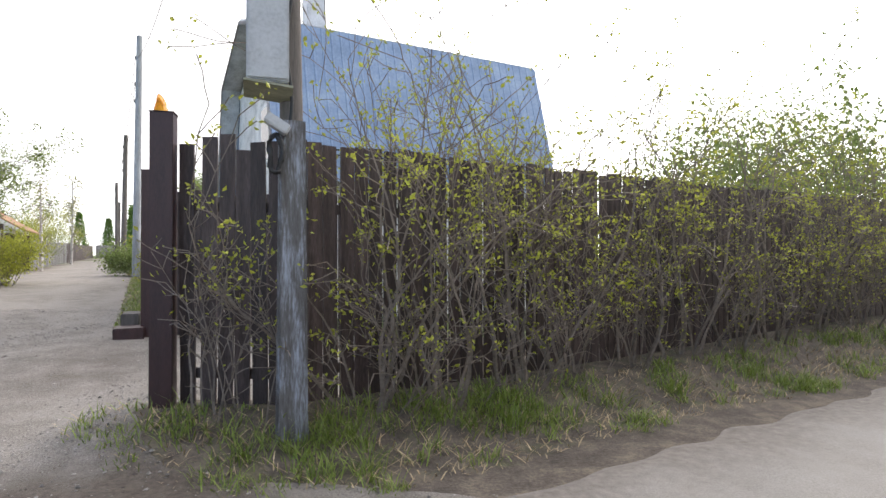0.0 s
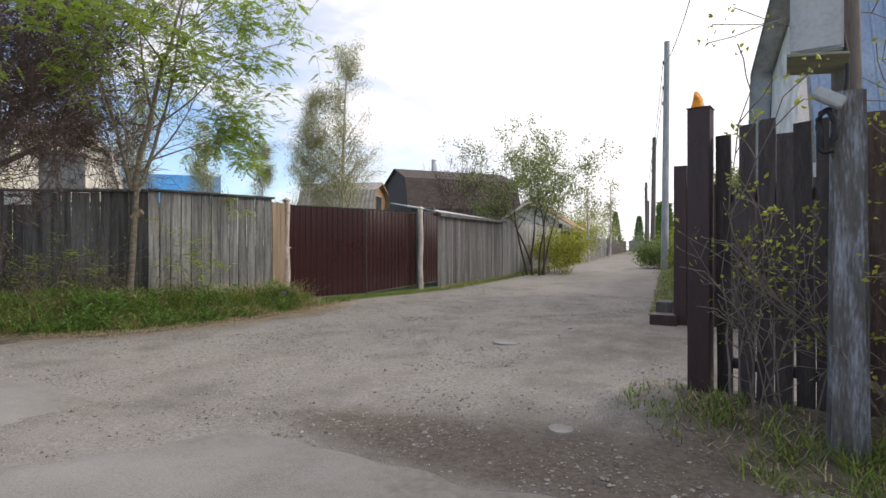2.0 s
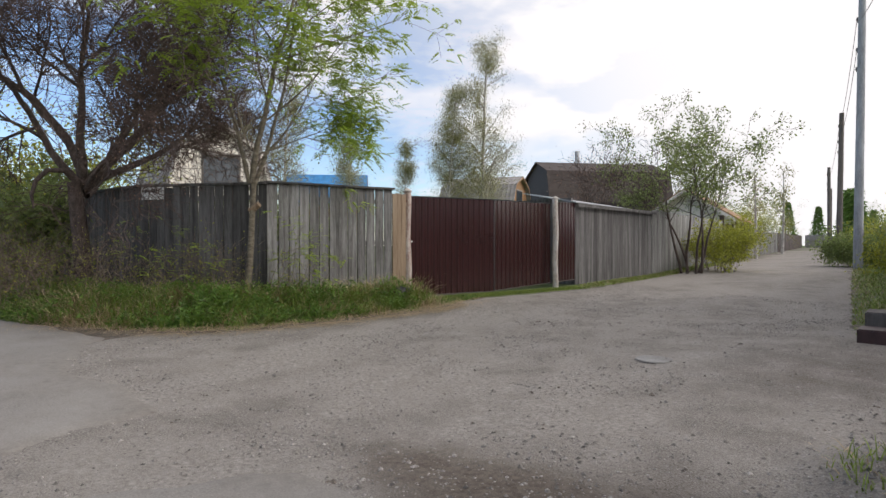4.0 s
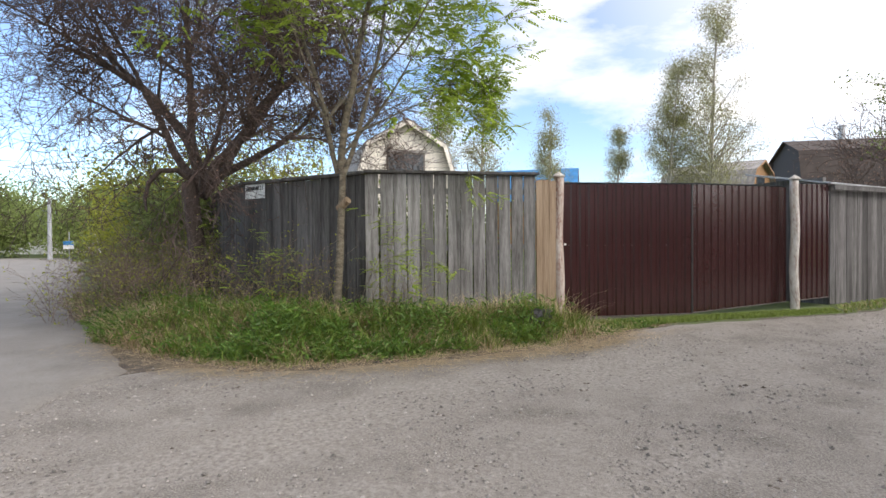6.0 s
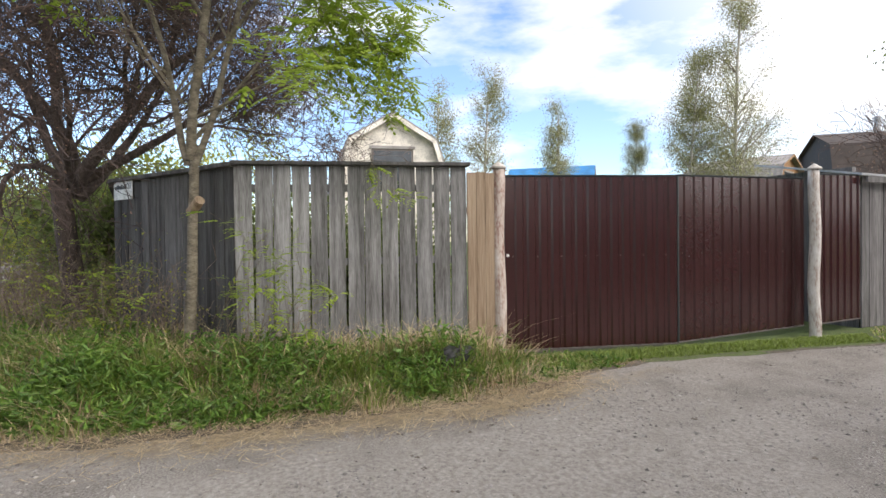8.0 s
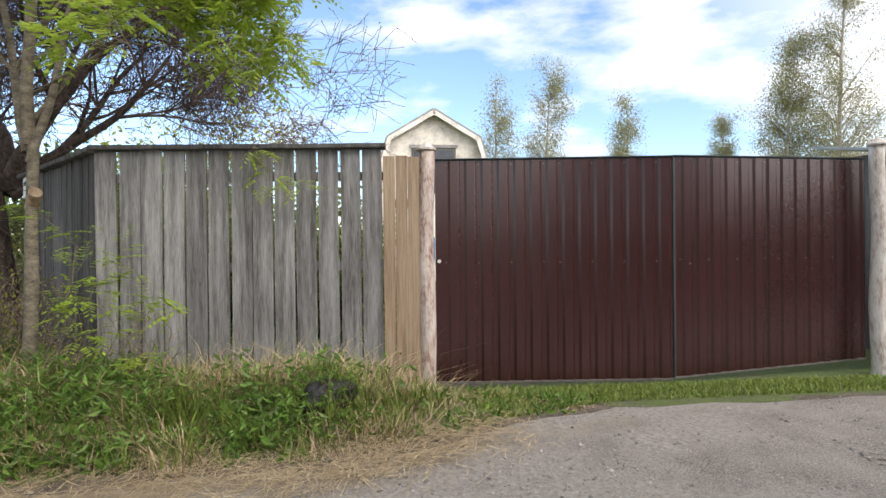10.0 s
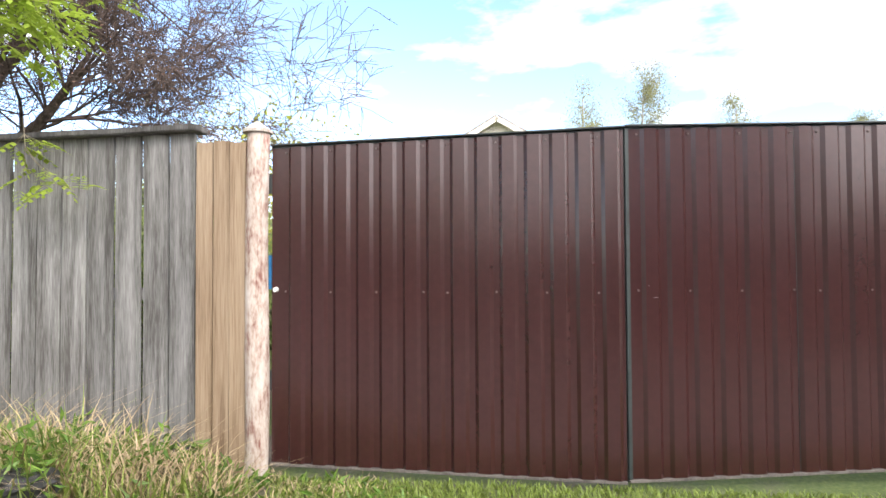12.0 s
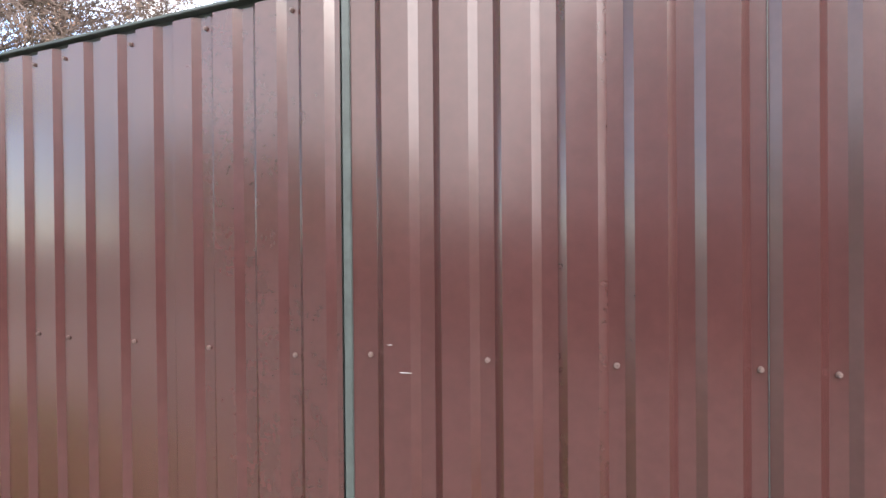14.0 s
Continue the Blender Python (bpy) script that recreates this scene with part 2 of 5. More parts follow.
BUD = material("reddish_bud", (0.24, 0.15, 0.11), 0.7, scale=9, fine=60, bump=0.1, per="island", spread=0.4, translucent=0.25)
WEED = material("weed_leaf", (0.12, 0.22, 0.035), 0.5, dark=(0.06, 0.14, 0.02), light=(0.22, 0.32, 0.06), scale=9, fine=60, bump=0.1, per="island", spread=0.35, translucent=0.3)
BLADE = material("grass_blade", (0.2, 0.27, 0.05), 0.5, dark=(0.12, 0.19, 0.03), light=(0.3, 0.36, 0.09), scale=9, fine=60, bump=0.05, per="island", spread=0.35, translucent=0.35)
STRAW = material("dry_straw", (0.42, 0.32, 0.19), 0.8, dark=(0.24, 0.17, 0.1), light=(0.55, 0.45, 0.3), scale=9, fine=60, bump=0.1, per="island", spread=0.35)
PEBBLE = material("pebbles", (0.25, 0.23, 0.212), 0.9, scale=20, fine=80, bump=0.3, per="island", spread=0.5)
CLOD = material("dark_clods", (0.125, 0.104, 0.088), 0.95, scale=20, fine=80, bump=0.3, per="island", spread=0.4)
SOIL = blend(material("dark_soil_with_litter", (0.105, 0.085, 0.068), 0.95, dark=(0.055, 0.045, 0.036), light=(0.19, 0.155, 0.115), scale=5, fine=45, bump=1.0, bump_dist=0.02),
             ((0.05, 0.085, 0.018), (0.12, 0.15, 0.04)), "grassy", 4.0, 0.5)
DIRT = blend(blend(material("packed_gravel_dirt", (0.222, 0.2, 0.178), 0.95, dark=(0.105, 0.092, 0.079), light=(0.35, 0.322, 0.29), scale=1.9, fine=85, bump=1.0, bump_dist=0.016, grain=0.68),
                   ((0.072, 0.056, 0.044), (0.16, 0.13, 0.104)), "damp", 2.6, 0.85),
             ((0.2, 0.155, 0.1), (0.33, 0.265, 0.18)), "straw", 5.0, 0.5)
DIRT = blend(DIRT, ((0.19, 0.17, 0.152), (0.36, 0.33, 0.298)), "dust", 3.2, 0.5)
ASPHALT = blend(material("dusty_old_asphalt", (0.24, 0.224, 0.206), 0.92, dark=(0.17, 0.157, 0.143), light=(0.3, 0.282, 0.262), scale=1.1, fine=85, bump=0.6, bump_dist=0.008, grain=0.6),
                ((0.14, 0.122, 0.106), (0.24, 0.215, 0.19)), "damp", 1.6, 0.7)


# ---- mesh helpers ----
def part(name, bm, mat, parent=None, label=""):
    """Links a bmesh as one mesh object, under a thing or a part."""
    me = bpy.data.meshes.new(name)
    bm.to_mesh(me)
    bm.free()
    me.materials.append(mat)
    ob = new(name, me)
    ob.parent = parent
    return tagged(ob, label)


def raw(name, verts, faces, mat, parent=None, label="", smooth=False):
    """Links lists or arrays of vertices and faces as one mesh object."""
    me = bpy.data.meshes.new(name)
    me.from_pydata([tuple(v) for v in verts], [], [tuple(f) for f in faces])
    me.materials.append(mat)
    if smooth:
        me.polygons.foreach_set("use_smooth", [True] * len(me.polygons))
    ob = new(name, me)
    ob.parent = parent
    return tagged(ob, label)


def thing(name, x, y, z, rz=0.0, label="", category="", group="", kind=""):
    ob = new(name)
    ob.matrix_basis = pose(x, y, z, 0, 0, rz)
    return tagged(ob, label, category, group, kind)


def box(bm, x0, x1, y0, y1, z0, z1, bevel=0.0):
    r = bmesh.ops.create_cube(bm, size=1.0)
    bmesh.ops.scale(bm, vec=(x1 - x0, y1 - y0, z1 - z0), verts=r["verts"])
    bmesh.ops.translate(bm, vec=((x0 + x1) / 2, (y0 + y1) / 2, (z0 + z1) / 2), verts=r["verts"])
    if bevel:
        edges = list({e for v in r["verts"] for e in v.link_edges})
        bmesh.ops.bevel(bm, geom=edges, offset=bevel, segments=2, affect="EDGES")
    return bm


def boxed(x0, x1, y0, y1, z0, z1, bevel=0.0):
    return box(bmesh.new(), x0, x1, y0, y1, z0, z1, bevel)


def cyl(bm, x, y, z0, z1, r0, r1=None, sides=16):
    r = bmesh.ops.create_cone(bm, cap_ends=True, segments=sides, radius1=r0, radius2=r0 if r1 is None else r1, depth=z1 - z0)
    bmesh.ops.translate(bm, vec=(x, y, (z0 + z1) / 2), verts=r["verts"])
    return r["verts"]


BANK = [(-15, -0.3), (-9.4, 1.7), (-8.2, 2.8), (-7.75, 3.6), (-7.7, 4.8), (-7.8, 5.9), (-7.85, 6.8), (-8.1, 7.3), (-8.4, 7.8), (-9.2, 7.6), (-9.6, 4.6), (-11.3, 2.9), (-15, 1.8)]


def inside(poly, x, y):
    hit = False
    for (x0, y0), (x1, y1) in zip(poly, poly[1:] + poly[:1]):
        if (y0 > y) != (y1 > y) and x < x0 + (y - y0) * (x1 - x0) / (y1 - y0):
            hit = not hit
    return hit


def edge_distance(poly, x, y):
    best = 1e9
    for (x0, y0), (x1, y1) in zip(poly, poly[1:] + poly[:1]):
        dx, dy = x1 - x0, y1 - y0
        k = min(1, max(0, ((x - x0) * dx + (y - y0) * dy) / (dx * dx + dy * dy)))
        best = min(best, math.hypot(x - x0 - k * dx, y - y0 - k * dy))
    return best


def bank(x, y):
    if not (-15 < x < -7.2 and -1 < y < 8.1) or not inside(BANK, x, y):
        return 0.0
    front = min(edge_distance(BANK[:10], x, y), 0.6) / 0.6
    return 0.15 * front * front * (3 - 2 * front)


FENCE_FOOT = [(-0.15, 5.0), (0.82, 4.75), (7.0, 7.5), (17.0, 11.8)]


def mound(x, y):
    """The raised strip of soil under the brown fence."""
    if not (-1.5 < x < 18 and 3.2 < y < 13.5):
        return 0.0
    best = 9.0
    for (x0, y0), (x1, y1) in zip(FENCE_FOOT, FENCE_FOOT[1:]):
        dx, dy = x1 - x0, y1 - y0
        k = min(1, max(0, ((x - x0) * dx + (y - y0) * dy) / (dx * dx + dy * dy)))
        best = min(best, math.hypot(x - x0 - k * dx, y - y0 - k * dy))
    k = min(1.0, max(0.0, (0.95 - best) / 0.8))
    return 0.22 * k * k * (3 - 2 * k)


def ease(k):
    k = min(1.0, max(0.0, k))
    return k * k * (3 - 2 * k)


def level(x, y):
    """Height of the ground: the lane, the grass bank, the soil strip, the rise to the driveway, the hollow at the crossing."""
    hollow = 0.1 * math.exp(-(((x + 3.4) / 2.5) ** 2 + ((y - 2.8) / 2.3) ** 2)) if -11 < x < 4 and -4 < y < 10 else 0.0
    return bank(x, y) + mound(x, y) + 0.13 * ease((y - 5.5) / 3) * ease((x + 4.2) / 2.4) - hollow - 0.2 + 0.02 * min(9.5, max(-6.0, -x)) + 0.008 * min(140.0, max(0.0, y - 2.0))


def tubes(paths, sides):
    """Vertices and faces of tapering tubes along paths of (points, radii)."""
    V, F = [], []
    ring = [(math.cos(2 * math.pi * k / sides), math.sin(2 * math.pi * k / sides)) for k in range(sides)]
    for pts, rad in paths:
        base, n = len(V), len(pts)
        for i in range(n):
            d = (pts[min(i + 1, n - 1)] - pts[max(i - 1, 0)]).normalized()
            u = d.cross(Vector((0.31, 0.17, 0.93)) if abs(d.z) < 0.9 else Vector((1, 0, 0))).normalized()
            w = d.cross(u)
            for c, s in ring:
                V.append(pts[i] + (u * c + w * s) * rad[i])
        for i in range(n - 1):
            a = base + i * sides
            for k in range(sides):
                F.append((a + k, a + (k + 1) % sides, a + sides + (k + 1) % sides, a + sides + k))
    return V, F


def leaves(spots, size, rng, droop=0.0, width=0.5, fold=0.15):
    """Folded diamond leaves at (place, way)."""
    V, F = [], []
    for p, way in spots:
        s = size * rng.uniform(0.6, 1.3)
        d = (Vector(way) + Vector((rng.uniform(-1, 1), rng.uniform(-1, 1), rng.uniform(-1, 1) - droop)) * 0.9)
        if d.length < 0.05:
            continue
        d.normalize()
        u = d.cross(Vector((rng.uniform(-1, 1), rng.uniform(-1, 1), rng.uniform(-1, 1))))
        if u.length < 0.05:
            continue
        u.normalize()
        n = d.cross(u)
        b = len(V)
        V += [p, p + d * s * 0.5 + u * s * width / 2 + n * s * fold, p + d * s, p + d * s * 0.5 - u * s * width / 2 + n * s * fold]
        F += [(b, b + 1, b + 2), (b, b + 2, b + 3)]
    return V, F


def compound(spots, size, rng):
    """Pinnate leaves: four pairs of leaflets and one at the end, on an arching stalk."""
    V, F = [], []
    for p, way in spots:
        s = size * rng.uniform(0.65, 1.25)
        d = Vector(way).normalized() * 0.5 + Vector((rng.uniform(-1, 1), rng.uniform(-1, 1), rng.uniform(-0.5, 0.7)))
        if d.length < 0.1:
            continue
        d.normalize()
        u = d.cross(Vector((0, 0, 1)))
        if u.length < 0.05:
            continue
        u.normalize()
        tip = rng.uniform(0.15, 0.5)
        for k in range(9):
            pair, side = k // 2, (1 if k % 2 else -1)
            f = 0.3 + 0.2 * pair
            o = p + d * s * f - Vector((0, 0, tip * s * f * f))
            w = (d * 0.55 + u * side * 0.85 - Vector((0, 0, 0.35))).normalized() if k < 8 else (d - Vector((0, 0, tip * 1.4))).normalized()
            l = s * (0.44 - 0.03 * pair)
            n = d.cross(u) * (l * 0.03)
            a = w.cross(Vector((0, 0, 1)))
            a = (a.normalized() if a.length > 0.05 else u) * l * 0.25
            b = len(V)
            V += [o, o + w * l * 0.45 + a + n, o + w * l, o + w * l * 0.45 - a + n]
            F += [(b, b + 1, b + 2), (b, b + 2, b + 3)]
    return V, F


def branch(rng, p, d, length, radius, order, spec, thick, thin, spots):
    """Grows one limb and what springs from it; collects tubes and leaf places."""
    n = max(3, int(length / spec["step"]))
    pts, rad = [p.copy()], [radius]
    q, w = p.copy(), d.normalized()
    for i in range(n):
        k = (i + 1) / n
        w = (w + Vector((rng.uniform(-1, 1), rng.uniform(-1, 1), rng.uniform(-1, 1))) * (spec["wiggle"] * (0.25 if radius > spec.get("bole", 9) else spec.get("straight", 1.0) if order == 0 else 1.0)) + Vector((0, 0, spec["lift"][min(order, len(spec["lift"]) - 1)]))).normalized()
        q = q + w * (length / n)
        pts.append(q.copy())
        rad.append(max(spec["tip"], radius * (1 - k * (0.3 if radius > spec.get("bole", 9) else 0.75))))
    (thick if radius > spec["split"] else thin).append((pts, rad))
    if radius > spec.get("bole", 9):     # a bare bole: the other stems make the crown
        return
    if order >= spec["orders"]:
        m = spec["leaf"]
        for _ in range(m):
            i = rng.randint(1, n) if rng.random() > spec.get("tuft", 0.0) else n
            spots.append((pts[i] + Vector((rng.gauss(0, 1), rng.gauss(0, 1), rng.gauss(0, 1))) * spec["puff"], pts[i] - pts[i - 1]))
        return
    kids = spec["kids"][order]
    for j in range(kids):
        k = rng.uniform(spec["bare"][order], 1.0) if j else 0.98
        i = min(n, max(1, round(k * n)))
        base = pts[i]
        along = (pts[i] - pts[i - 1]).normalized()
        side = along.cross(Vector((rng.uniform(-1, 1), rng.uniform(-1, 1), rng.uniform(-1, 1)))).normalized()
        ang = radians(rng.uniform(*spec["angle"]))
        way = along * math.cos(ang) + side * math.sin(ang)
        shrink = 1.0 - spec.get("taper", 0.0) * k if order == 0 else 1.0
        branch(rng, base, way, length * spec["ratio"] * shrink * rng.uniform(0.7, 1.2), max(spec["tip"], rad[i] * spec["thin"]), order + 1, spec, thick, thin, spots)


def tree(name, x, y, z, stems, spec, bark, twig, leaf, seed, label, category="tree", group="", leaf_size=0.06, droop=0.2, leaf_width=0.5, pinnate=False, bare_to=0.0):
    rng = random.Random(seed)
    thick, thin, spots = [], [], []
    for off, way, length, radius in stems:
        branch(rng, Vector(off), Vector(way), length, radius, 0, spec, thick, thin, spots)
    if bare_to:     # few leaves on the shaded foot
        spots = [q for q in spots if rng.random() < 0.12 + 0.88 * ease((q[0].z - 0.35 * bare_to) / bare_to)]
    t = thing(name, x, y, z, 0, label, category, group)
    if thick:
        V, F = tubes(thick, 7)
        raw("trunk" if category == "tree" else "stem", V, F, bark, t, smooth=True)
    if thin:
        V, F = tubes(thin, 3)
        tagged(raw("branchwork", V, F, twig, t), kind="stuff")
    if spots and leaf:
        V, F = compound(spots, leaf_size, rng) if pinnate else leaves(spots, leaf_size, rng, droop, leaf_width)
        raw("crown" if category == "tree" else "foliage", V, F, leaf, t)
    return t


# ---- ground and road ----
VERGE_RIGHT = [(-0.95, 5.25), (-0.75, 4.75), (-0.3, 4.3), (0.45, 3.75), (1.6, 3.68), (2.4, 4.0), (3.5, 4.6), (5.0, 5.25), (7.7, 6.3), (16, 9.9), (16, 12.5), (7, 8.1), (0.79, 5.3), (-0.1, 5.1)]
VERGE_LEFT = [(-45, -10.6), (-14.4, -0.7), (-9.4, 1.3), (-8.05, 2.55), (-7.55, 3.5), (-7.5, 4.8), (-7.65, 5.9), (-7.75, 6.8), (-8.0, 7.4), (-8.4, 8.1), (-8.75, 9.0), (-8.85, 12.3),
              (-9.35, 12.9), (-9.5, 4.6), (-11.2, 2.9), (-20.2, 0.3), (-45, -7.5)]
LANE_LEFT = [(-8.8, 12.3), (-9.7, 16.0), (-11.0, 20.0), (-14.2, 29), (-22, 52), (-38.5, 100), (-39.8, 100), (-23.3, 52), (-15.6, 29), (-12.2, 20), (-10.6, 16.5), (-9.5, 12.9)]
LANE_RIGHT = [(-2.15, 9.35), (-4.6, 16.5), (-9.0, 29.5), (-16.5, 52), (-33, 100), (-31, 100), (-14.5, 52), (-7.6, 29), (-3.0, 16), (-1.1, 9.6)]
LANE = [(-2.2, 0.7), (-1.9, 2.0), (-0.4, 2.6), (2.8, 3.4), (1.7, 3.7), (0.2, 4.1), (-0.4, 4.9), (1.2, 5.5), (1.6, 9.1), (-2.1, 9.2), (-4.6, 16.5), (-9.0, 29.5), (-16.5, 52), (-33, 100), (-38.5, 100), (-22, 52), (-14.2, 29),
        (-11.0, 20), (-9.7, 16), (-8.7, 12.3), (-8.6, 9.0), (-8.25, 8.05), (-7.85, 7.3), (-7.6, 6.7), (-7.5, 5.8), (-7.35, 4.8), (-7.4, 3.4), (-7.9, 2.4), (-6.8, 0.8), (-3.4, 0.2)]
STREET_N = [(-60, -15.4), (-14.4, -0.5), (-9.3, 1.35), (-7.8, 2.0), (-6.0, 1.5), (-5.3, 1.95), (-4.3, 2.0), (-4.0, 1.4), (-3.5, 0.8), (-3.1, 0.9), (-2.9, 1.7), (-2.72, 2.5), (-2.2, 2.76), (-0.8, 2.8), (-0.48, 2.86), (0.9, 3.05), (2.0, 3.45), (3.0, 3.95), (5.2, 4.95), (7.3, 5.9), (12, 8.0), (40, 20.5)]


def sheet(name, xs, ys, signed, lift, mat, masks, label, rough=0.0):
    """A sheet over the ground; where signed() falls below zero it dips under what lies beneath."""
    idx, V, F = {}, [], []
    nx, ny = len(xs), len(ys)
    S = [[signed(x, y) for y in ys] for x in xs]

    def vert(i, j):
        if (i, j) not in idx:
            x, y = xs[i], ys[j]
            idx[(i, j)] = len(V)
            edge = max(-1.0, min(1.0, S[i][j] / 0.12))
            V.append((x, y, level(x, y) + lift * edge + rough * edge * (noise.noise((x * 1.1, y * 1.1, 3.0)) + 0.5 * noise.noise((x * 3.1, y * 3.1, 9.0)))))
        return idx[(i, j)]
    for i in range(nx - 1):
        for j in range(ny - 1):
            if max(S[i][j], S[i + 1][j], S[i][j + 1], S[i + 1][j + 1]) > -0.02:
                F.append((vert(i, j), vert(i + 1, j), vert(i + 1, j + 1), vert(i, j + 1)))
    ob = raw(name, V, F, mat, smooth=True)
    tagged(ob, label, name, kind="structure")
    for key, f in masks.items():
        at = ob.data.attributes.new(key, "FLOAT", "POINT")
        at.data.foreach_set("value", [f(v[0], v[1]) for v in V])
    return ob


def steps(a, b, fine0, fine1, fine, grow=1.35):
    out, x = [], fine0
    while x < fine1:
        out.append(x)
        x += fine
    s, x = fine, fine1
    while x < b:
        out.append(x)
        s *= grow
        x += s
    out.append(b)
    s, x, low = fine, fine0, []
    while x > a:
        s *= grow
        x -= s
        low.append(max(a, x))
    return sorted(set(low)) + out


def soft_in(poly, x, y, width):
    d = edge_distance(poly, x, y)
    return min(1.0, max(0.0, 0.5 + (d if inside(poly, x, y) else -d) / width))


def grassy(x, y):
    if x < -46 or x > 17 or y < -12 or y > 101:
        return 0.8
    if inside(VERGE_RIGHT, x, y):
        return 0.3
    for p in (VERGE_LEFT, LANE_LEFT, LANE_RIGHT):
        if inside(p, x, y):
            return 0.55
    if inside(LANE, x, y) or (-10 < x < 14 and -5 < y < 9):
        return 0.0
    return 0.7


sheet("ground", steps(-900, 900, -16, 13, 0.15), steps(-900, 900, -3, 16, 0.15), lambda x, y: 1.0, 0.0, SOIL,
      {"grassy": grassy}, "dark bare soil with leaf litter and thin grass", 0.0)


def damp(x, y):
    # the wheel-worn wet hollow at the corner and tracks along the lane
    a = math.exp(-(((x + 0.5) / 1.7) ** 2 + ((y - 3.35) / 0.6) ** 2))
    b = 0.45 * math.exp(-(((x + 1.6) / 1.0) ** 2 + ((y - 7.1) / 1.7) ** 2))
    c = 0.55 * math.exp(-(((x - 0.1) / 0.9) ** 2 + ((y - 4.1) / 0.65) ** 2))
    d = 0.6 * math.exp(-(((x + 1.9) / 1.0) ** 2 + ((y - 3.1) / 0.4) ** 2))
    return min(0.85, a + b + c + d)


def straw(x, y):
    d = edge_distance(VERGE_LEFT, x, y)
    return 0.85 * math.exp(-(d / 0.55) ** 2) if x > -15 and y < 9 else 0.0


def dust(x, y):
    # pale dusty streaks that follow the lane, and the gravel drift at the crossing
    u, v = x * 0.94 + y * 0.34, y * 0.94 - x * 0.34
    k = 0.5 + 0.55 * noise.noise((u * 1.1, v * 0.3, 8.0)) + 0.35 * noise.noise((u * 2.7, v * 0.9, 2.0))
    return max(0.0, min(0.8, k)) * (1 - damp(x, y))


def street_edge(x):
    for (x0, y0), (x1, y1) in zip(STREET_N, STREET_N[1:]):
        if x0 <= x <= x1:
            return y0 + (x - x0) * (y1 - y0) / (x1 - x0)
    return -100


def wobble(x, y, s=1.3, a=0.1):
    return a * noise.noise((x * s, y * s, 5.0))


sheet("lane_road", steps(-40, 3, -12, 3, 0.12, 1.2), steps(0.1, 100, 0.1, 16, 0.12, 1.15),
      lambda x, y: edge_distance(LANE, x, y) * (1 if inside(LANE, x, y) else -1) + wobble(x, y, 2.1, 0.12), 0.014, DIRT, {"damp": damp, "straw": straw, "dust": dust}, "unpaved lane of packed grey-brown dirt and gravel", 0.008)
sheet("street_road", steps(-60, 40, -9, 9, 0.12, 1.12), steps(-22, 21, -1, 6.5, 0.12, 1.12),
      lambda x, y: min(street_edge(x) + wobble(x, y, 1.7, 0.16) - y, y - street_edge(x) + 6.4 + wobble(x, y, 0.7, 0.25)), 0.03, ASPHALT,
      {"damp": lambda x, y: 0.85 * math.exp(-max(0.0, street_edge(x) - y) / 0.8) if x > -1 else 0.55 * math.exp(-max(0.0, street_edge(x) - y) / 1.2)},
      "worn dusty grey asphalt street with broken edge", 0.004)


# ---- stones, litter and grass ----
def pebbles():
    rng = random.Random(4)
    V, F = [], []
    for _ in range(110000):
        x, y = rng.uniform(-9.0, 2.5), rng.uniform(0.3, 14)
        if not inside(LANE, x, y):
            continue
        if rng.random() > 0.25 + 0.75 * (noise.noise((x * 0.8, y * 0.8, 1.0)) > 0.05):
            continue
        s = min(0.022, 0.004 + rng.expovariate(1 / 0.004))
        z = level(x, y) + 0.014 + s * 0.15
        b, a = len(V), rng.uniform(0, 3)
        for k in range(4):
            r = s * rng.uniform(0.7, 1.2)
            V.append((x + r * math.cos(a + k * 1.571), y + r * math.sin(a + k * 1.571), z))
        V.append((x + rng.uniform(-0.3, 0.3) * s, y, z + s * rng.uniform(0.4, 0.8)))
        F += [(b + k, b + (k + 1) % 4, b + 4) for k in range(4)]
    ob = raw("gravel", V, F, PEBBLE)
    tagged(ob, "loose grey gravel scattered over the dirt lane", "gravel", kind="stuff")


def blades(name, spots, mat, h, w, lean, rng, label, bend=0.5):
    V, F = [], []
    for x, y, z, k in spots:
        a = rng.uniform(0, 6.283)
        hh, ww = h * k * rng.uniform(0.5, 1.25), w * rng.uniform(0.6, 1.3)
        l = hh * lean * rng.uniform(0.2, 1.4)
        ca, sa = math.cos(a), math.sin(a)
        b = len(V)
        V += [(x - sa * ww, y + ca * ww, z), (x + sa * ww, y - ca * ww, z),
              (x + ca * l * bend - sa * ww * 0.8, y + sa * l * bend + ca * ww * 0.8, z + hh * 0.6), (x + ca * l * bend + sa * ww * 0.8, y + sa * l * bend - ca * ww * 0.8, z + hh * 0.6),
              (x + ca * l, y + sa * l, z + hh * (1 - 0.25 * lean * bend))]
        F += [(b, b + 1, b + 3, b + 2), (b + 2, b + 3, b + 4)]
    return tagged(raw(name, V, F, mat), label, "grass", kind="stuff")


def scatter(poly, n, rng, inner=0.0, dens=None):
    xs, ys = [p[0] for p in poly], [p[1] for p in poly]
    out = []
    while len(out) < n:
        x, y = rng.uniform(min(xs), max(xs)), rng.uniform(min(ys), max(ys))
        if inside(poly, x, y) and (dens is None or rng.random() < dens(x, y)):
            d = min(1.0, edge_distance(poly, x, y) / 0.5)
            low = 1.0 - 0.8 * ease((y - 7.1) / 0.8) if poly is NEAR_LEFT else 1.0
            out.append((x, y, level(x, y) - 0.005, (0.45 + 0.55 * d) * low))
    return out


